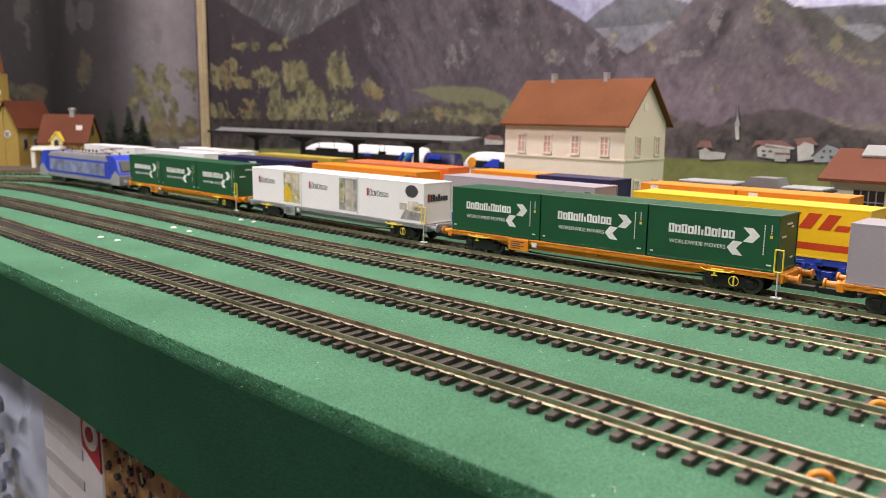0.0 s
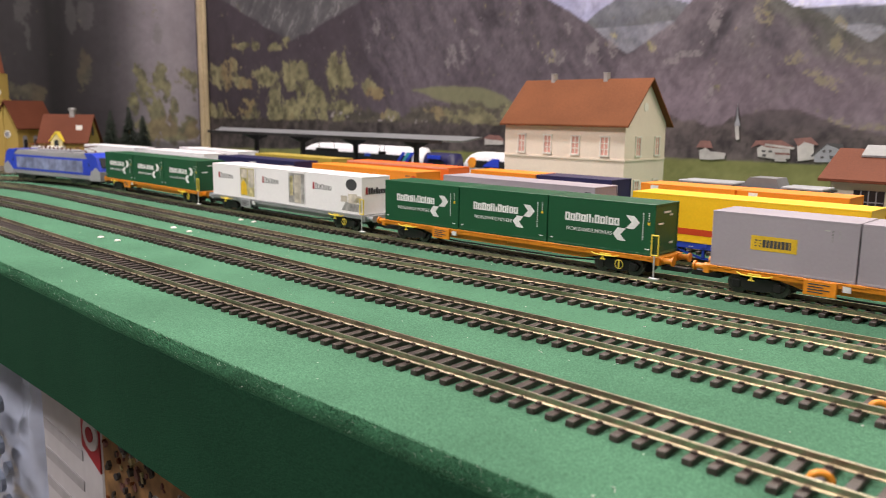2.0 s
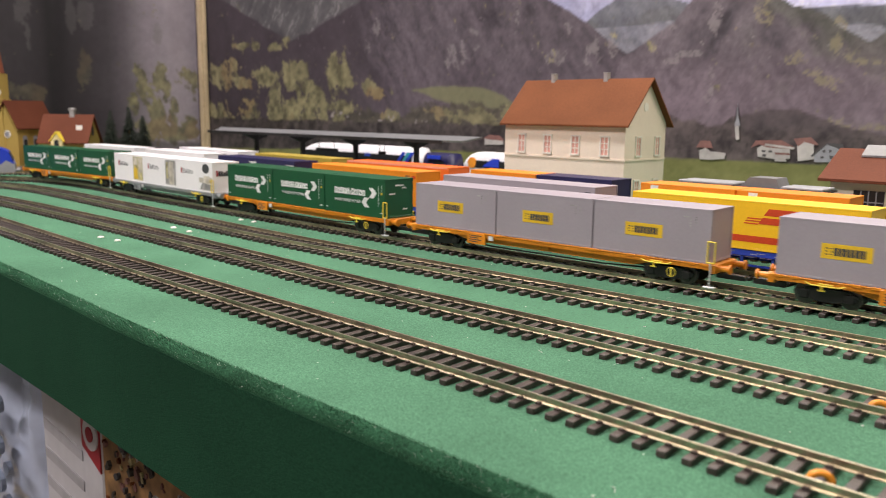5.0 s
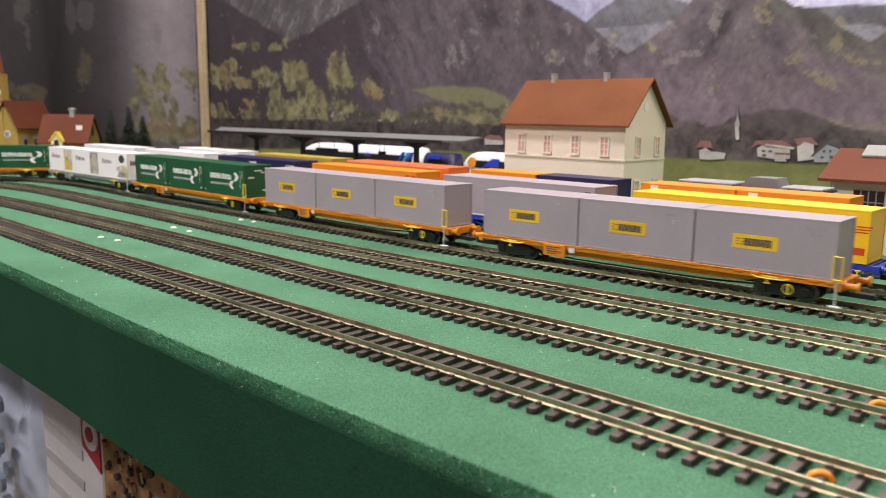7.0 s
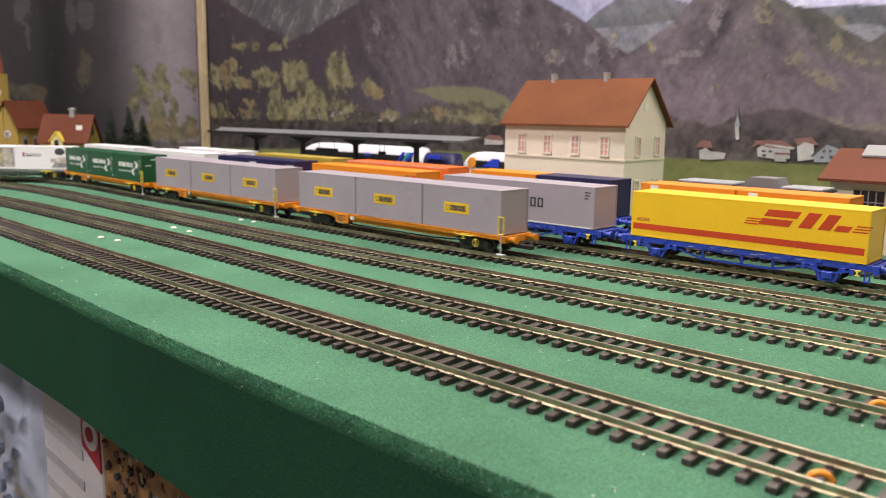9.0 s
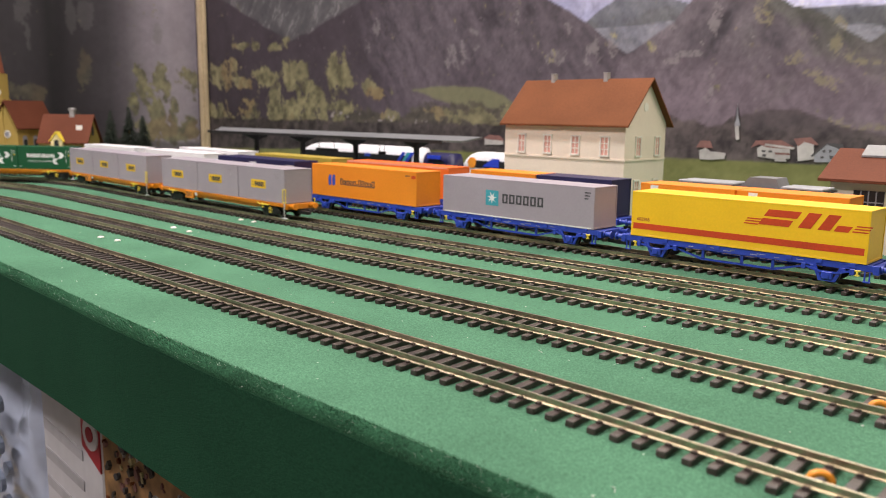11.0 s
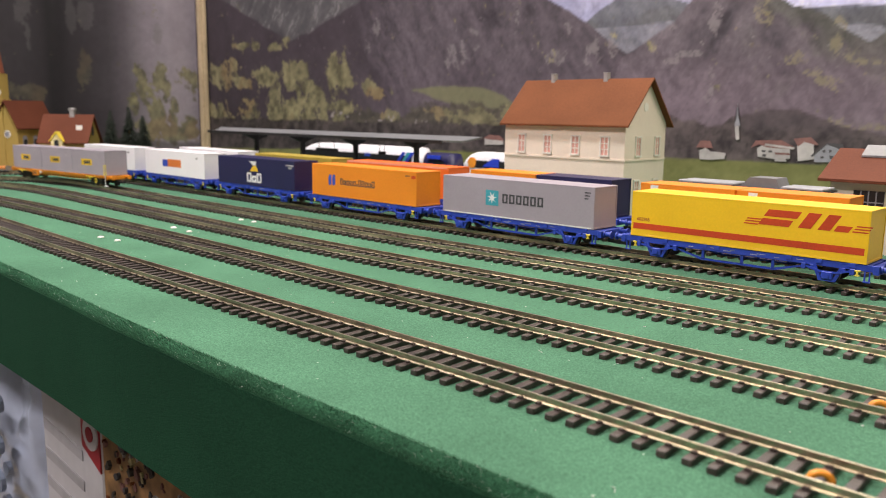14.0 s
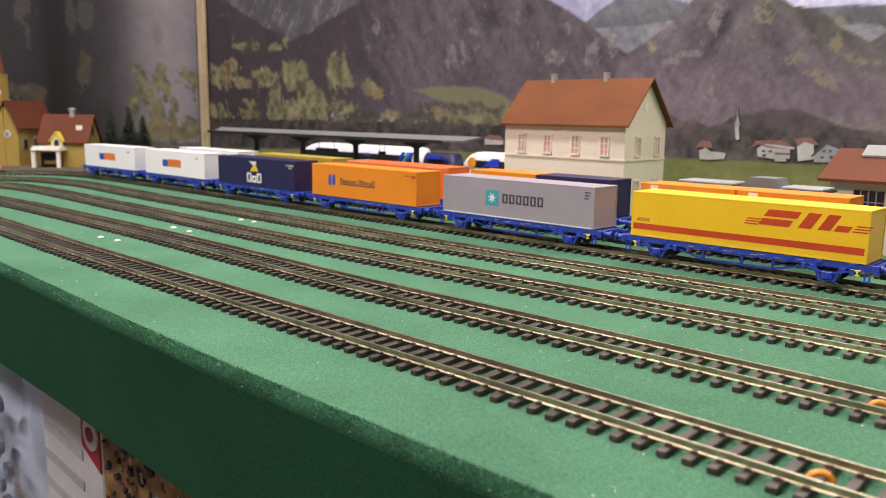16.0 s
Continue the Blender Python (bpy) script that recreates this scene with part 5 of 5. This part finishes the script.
prism(bm, [(-1486, 330), (-1300, 372), (-1268, 420), (-1225, 480), (-1190, 506), (-1190, 546), (-1486, 760)], 0.1, 1.4, "z")
solid("gravel_yard", bm, GRAVEL, "brownish gravel yard in front of the station", "ground", "structure")

# platform with a long canopy
pf = thing("platform_canopy", "long dark grey platform canopy on slim black columns", "canopy")
bm = B()
prism(bm, [(588, 65.4), (619, 63.8), (650, 67.8), (650, 69.6), (619, 65.8), (588, 67.0)], -1008, -556, "x")
for v in bm.verts:
    if v.co.x < -1000:
        v.co.x -= 1.1 * (v.co.y - 588)
part("roof", bm, CANOPY, pf)
bm = B(); box(bm, -1008, 586.5, 63.4, -556, 588, 66.8)
part("fascia", bm, BLACK, pf)
for x in (-935, -831, -727, -624):
    bm = B(); box(bm, x - 2.4, 616, 10, x + 2.4, 621, 62, 0.4)
    prism(bm, [(592, 64.6), (616, 55), (621, 55), (646, 64.6)], x - 1.8, x + 1.8, "x")
    part("column", bm, BLACK, pf)
bm = B(); box(bm, -1010, 580, 0, -556, 655, 10, 0.5)
solid("platform", bm, M_PALE, "low grey station platform under the canopy", "platform", "structure")
for x, w in ((-809, 22), (-704, 6)):
    sg = thing("platform_sign", "dark hanging platform sign", "sign", at(x, 640, 0))
    bm = B(); box(bm, -w, -1, 44.5, w, 1, 48.2, 0.3)
    part("board", bm, BLACK, sg)
    for dx in (-w * 0.7, w * 0.7):
        bm = B(); cyl(bm, (dx, 0, 48.2), (dx, 0, 67), 0.35, n=6)
        part("hanger", bm, BLACK, sg)


def coach(x0, x1, y, h, label, nose=0, body_m=TRAIN_WHITE):
    """A rounded passenger car on its wheels; nose: -1 tapers the low x end."""
    ob = thing("passenger_car", label, "train")
    bm = B()
    rows = []
    n = 26
    for i in range(n + 1):
        f = i / n
        x = x0 + (x1 - x0) * f
        k = 1.0
        if nose and f < 0.22:
            k = math.sqrt(max(0.02, 1 - ((0.22 - f) / 0.22) ** 2))
        top = 9 + (h - 9) * (0.35 + 0.65 * k)
        ring = []
        for j in range(16):
            a = math.pi * j / 15
            c, s = math.cos(a), math.sin(a)
            ring.append(bm.verts.new((x, y + 15 * (0.55 + 0.45 * k) * (abs(c) ** 0.45) * (1 if c >= 0 else -1), 9 + (top - 9) * (s ** 0.5))))
        rows.append(ring)
    for a, b in zip(rows, rows[1:]):
        for j in range(15):
            bm.faces.new((a[j], b[j], b[j + 1], a[j + 1]))
    bm.faces.new(rows[0]); bm.faces.new(list(reversed(rows[-1])))
    part("body", bm, body_m, ob, "", True)
    bm = B(); box(bm, x0 + 20, y - 15.25, h * 0.62, x1 - 6, y - 14.9, h * 0.80)
    part("window_band", bm, GLASS_DARK, ob)
    bm = B(); box(bm, x0 + 15, y - 11, 4.7, x1 - 15, y + 11, 10)
    part("underframe", bm, BLACK, ob)
    return ob


ice = coach(-939, -694, 700, 52, "white express train car with blue stripes", -1)
for dx in (0, 9, 15):
    bm = B(); prism(bm, [(-735 + dx, 24), (-730 + dx, 24), (-710 + dx, 46), (-716 + dx, 46)], 684.6, 685.2)
    part("stripe", bm, LOCO_BLUE if dx != 9 else PRINT_TEAL, ice, "slanted blue stripe")
bm = B(); box(bm, -788, 684.6, 38, -776, 685.2, 42)
part("marking", bm, PRINT_BLUE, ice)
bl = coach(-680, -640, 700, 47, "dark blue model locomotive beyond the platform", 0, NAVY_BOX)
bm = B(); box(bm, -672, 684, 40, -650, 684.8, 44.5)
part("panel", bm, LOCO_BLUE, bl)
vn = coach(-654, -518, 735, 49, "white train nose with an orange disc", -1)
bm = B(); cyl(bm, (-631, 719.2, 36), (-631, 721, 36), 6.5, n=18)
part("disc", bm, ORANGE_WIRE, vn, "orange disc")
bm = B(); prism(bm, [(-615, 32), (-589, 32), (-589, 42), (-599, 42)], 719.2, 720.4)
part("stripe", bm, LOCO_BLUE, vn)
cw = thing("passenger_car", "low grey passenger car with a flat panelled roof", "train")
bm = B(); box(bm, -284, 560, 9, -178, 588, 43.4, 1.2)
part("body", bm, LOCO_GREY, cw)
bm = B(); box(bm, -285, 559, 43.4, -177, 589, 44.6, 0.3)
part("roof_edge", bm, BLACK, cw, "dark roof edge")
for x0, x1 in ((-283, -240), (-206, -178)):
    bm = B(); box(bm, x0, 561.5, 44.6, x1, 586.5, 46.6, 0.5)
    part("roof_panel", bm, GREY_FRAME, cw, "pale grey roof panel")
bm = B(); prism(bm, [(-236, 44.6), (-208, 44.6), (-211, 51.4), (-230, 51.4)], 565, 585)
part("roof_unit", bm, CANOPY, cw, "grey roof unit")
bm = B(); box(bm, -272, 563, 4.7, -190, 585, 9)
part("underframe", bm, BLACK, cw)

# timber shed
sh = thing("shed", "beige model shed with red-brown roof and dark lattice windows", "house", at(-188, 608, 0, 0))
gable_house(sh, 170, 74, 52, 17, HOUSE_WALL, ROOF_DARK, 7)
for x in (26, 52, 78):
    bm = B(); box(bm, x - 10, -0.9, 20, x + 10, -0.1, 44)
    wn = part("window", bm, GLASS_DARK, sh, "dark lattice window")
    for k in range(-1, 2):
        bm = B(); box(bm, x + k * 5 - 0.4, -1.4, 20, x + k * 5 + 0.4, -0.85, 44)
        part("glazing_bar", bm, M_PALE, wn)
    for z in (28, 36):
        bm = B(); box(bm, x - 10, -1.35, z - 0.4, x + 10, -0.8, z + 0.4)
        part("glazing_bar", bm, M_PALE, wn)
bm = B(); prism(bm, [(26, 63.5), (37, 69.5), (48, 63.5), (48, 67), (37, 73), (26, 67)], 14, 96, "x")
part("roof_light", bm, GREY_BOX, sh, "pale glazed ridge light")
bm = B(); prism(bm, [(24, 66.4), (37, 73.3), (50, 66.4), (50, 67.8), (37, 75), (24, 67.8)], 12, 98, "x")
part("roof_light_cover", bm, CANOPY, sh, "grey cover of the ridge light")

# ---- small things on the felt ----
for x, y in ((-578, 246), (-555, 248), (-588, 309), (-561, 307.5), (-594, 375), (-575, 375.5)):
    bm = B()
    bmesh.ops.create_uvsphere(bm, u_segments=16, v_segments=8, radius=2.5)
    for v in bm.verts:
        v.co.z = max(v.co.z * 0.5, -0.2)
        v.co += Vector((x, y, 0.2))
    solid("signal_lamp", bm, DOME_M, "small round white dome lamp set in the felt", "lamp", group="dome lamps between the tracks", smooth=True)


def wire_loop(x, y, s):
    bm = B()
    arc = [math.pi * (0.02 + 0.96 * i / 14) for i in range(15)]
    tube(bm, [(x + s * 2.5 * math.cos(a), y + s * 1.2 * math.cos(a), 1.4 + s * 2.6 * math.sin(a)) for a in arc], 1.0 * s, 10)
    solid("wire_loop", bm, ORANGE_WIRE, "short orange insulated wire loop between the rails", "wire", smooth=True)


wire_loop(-59, 205, 1.0)
wire_loop(-63, 272, 1.0)

rnd = random.Random(21)
bm = B()
for x, y in ((-190, 372), (-700, 380), (-300, 240), (-240, 225), (-150, 255), (-420, 300), (-510, 225), (-95, 165)):
    a = rnd.uniform(0, 3.1)
    tube(bm, [(x + k * 0.8 * math.cos(a + 0.2 * k), y + k * 0.8 * math.sin(a + 0.2 * k), 0.25 + 0.3 * math.sin(k)) for k in range(5)], 0.08, 5)
solid("loose_threads", bm, LINT, "fine pale threads lying on the felt", "lint", "stuff")

# ---- goods on the shelf below the table ----
bm = B(); box(bm, -1400, 190, -345, 600, 620, -330, 1)
solid("shelf", bm, BATTEN, "wooden shelf under the layout table", "shelf", "structure")


def carton(x0, x1, y, z1, label, material, depth=120):
    ob = thing("carton", label, "box", group="goods on the lower shelf")
    bm = B(); box(bm, x0, y, -330, x1, y + depth, z1, 1.2)
    part("body", bm, material, ob)
    return ob


M_BAG = mat("clear_plastic_bag", (0.58, 0.65, 0.80), 0.16, 0, 30, 0.12, 12, 0.2, 0.6)
BLUE_GREY = mat("blurred_blue_print", (0.16, 0.19, 0.25), 0.4, 0, 60, 0.4, 40, 0.4, 0)
M_CARTON = mat("white_carton", (0.55, 0.54, 0.55), 0.55, 0, 80, 0.05, 10, 0.06, 0.1)
M_BROWN = mat("patterned_carton", (0.30, 0.17, 0.07), 0.5, 0, 60, 0.55, 40, 0.6, 0.1)
bag = thing("plastic_bag", "crumpled clear plastic bag with blurred blue print", "bag", group="goods on the lower shelf")
bm = B()
n = 26
grid = []
for i in range(n + 1):
    row = []
    for j in range(n + 1):
        x, z = -1010 + 310 * i / n, -328 + 220 * j / n
        q = Vector((x * 0.018, z * 0.018, 0.5))
        row.append(bm.verts.new((x, 232 + 14 * noise.noise(q) + 7 * noise.noise(q * 2.7), z)))
    grid.append(row)
for i in range(n):
    for j in range(n):
        bm.faces.new((grid[i][j], grid[i + 1][j], grid[i + 1][j + 1], grid[i][j + 1]))
ext = bmesh.ops.extrude_face_region(bm, geom=bm.faces[:])
for v in ext["geom"]:
    if isinstance(v, bmesh.types.BMVert):
        v.co.y += 90
part("film", bm, M_BAG, bag, "", True)
for x, z, r in ((-752, -205, 17), (-738, -200, 12), (-742, -236, 13), (-775, -222, 10), (-728, -160, 10), (-760, -168, 8), (-715, -215, 7), (-722, -250, 9), (-790, -190, 9)):
    bm = B()
    prism(bm, [(x + r * math.cos(a * 0.5236), z + r * 0.8 * math.sin(a * 0.5236)) for a in range(12)], 210, 214)
    part("print_spot", bm, BLUE_GREY, bag, "blurred grey-blue print")
c1 = carton(-694, -603, 236, -100, "white carton with slanting grey stripes", M_CARTON)
for k in range(4):
    z = -168 - k * 26
    bm = B(); prism(bm, [(-690, z), (-612, z - 6), (-612, z - 15), (-690, z - 9)], 235, 236.2)
    part("stripe", bm, STRIPE, c1)
c2 = carton(-600, -567, 232, -100, "white carton with a red printed corner", M_CARTON)
bm = B(); prism(bm, [(-600, -130), (-568, -130), (-568, -178), (-600, -164)], 231, 232.2)
part("print", bm, PRINT_MAROON, c2, "red printed corner")
bm = B(); cyl(bm, (-582, 230, -150), (-582, 231.2, -150), 13, n=20)
part("print_ring", bm, M_CARTON, c2)
bm = B(); cyl(bm, (-582, 229.2, -150), (-582, 230.4, -150), 6, n=20)
part("print_ring", bm, PRINT_MAROON, c2)
c3 = carton(-565, -430, 232, -100, "brown picture carton with dense coloured print", M_BROWN)
rnd = random.Random(8)
for k in range(200):
    x, z, r = rnd.uniform(-560, -436), rnd.uniform(-250, -110), rnd.uniform(1.2, 3.6)
    ring = [(x + r * rnd.uniform(0.5, 1.2) * math.cos(a * 0.785), z + r * rnd.uniform(0.5, 1.5) * math.sin(a * 0.785)) for a in range(8)]
    bm = B(); prism(bm, ring, 231.2 - k * 0.012, 232.1)
    part("print_patch", bm, rnd.choice([PRINT_DARK, PRINT_GREY, ROOF, ROOF_DARK, M_BUSH, M_BUSH, PRINT_OLIVE, M_REDROOF]), c3)
c4 = carton(-428, -330, 236, -96, "pale pink carton beside the picture carton", mat("pink_carton", (0.55, 0.42, 0.38), 0.5))
# ---- sleepers of all tracks ----
TRACK_THINGS = [track(i, RAIL if i < 4 else RAIL_OLD) for i in range(6)]
for i, ob in enumerate(TRACK_THINGS):
    sleepers(i, ob)


def motions():
    times = [k * 0.5 for k in range(33)]
    for ob, offset, u, z, _ in TRAIN:
        walk(ob, [(t, wagon_pose(t, offset, u, z)) for t in times])
    spins = [k / 15 for k in range(90)] + [6 + k / 30 for k in range(301)]
    for w, x in WHEELS:
        walk(w, [(t, pose(x * U, 0, 5.3 * U, 0, -math.degrees(float(np.interp(t * 2, range(33), GONE)) / 5.3), 0)) for t in spins])


motions()
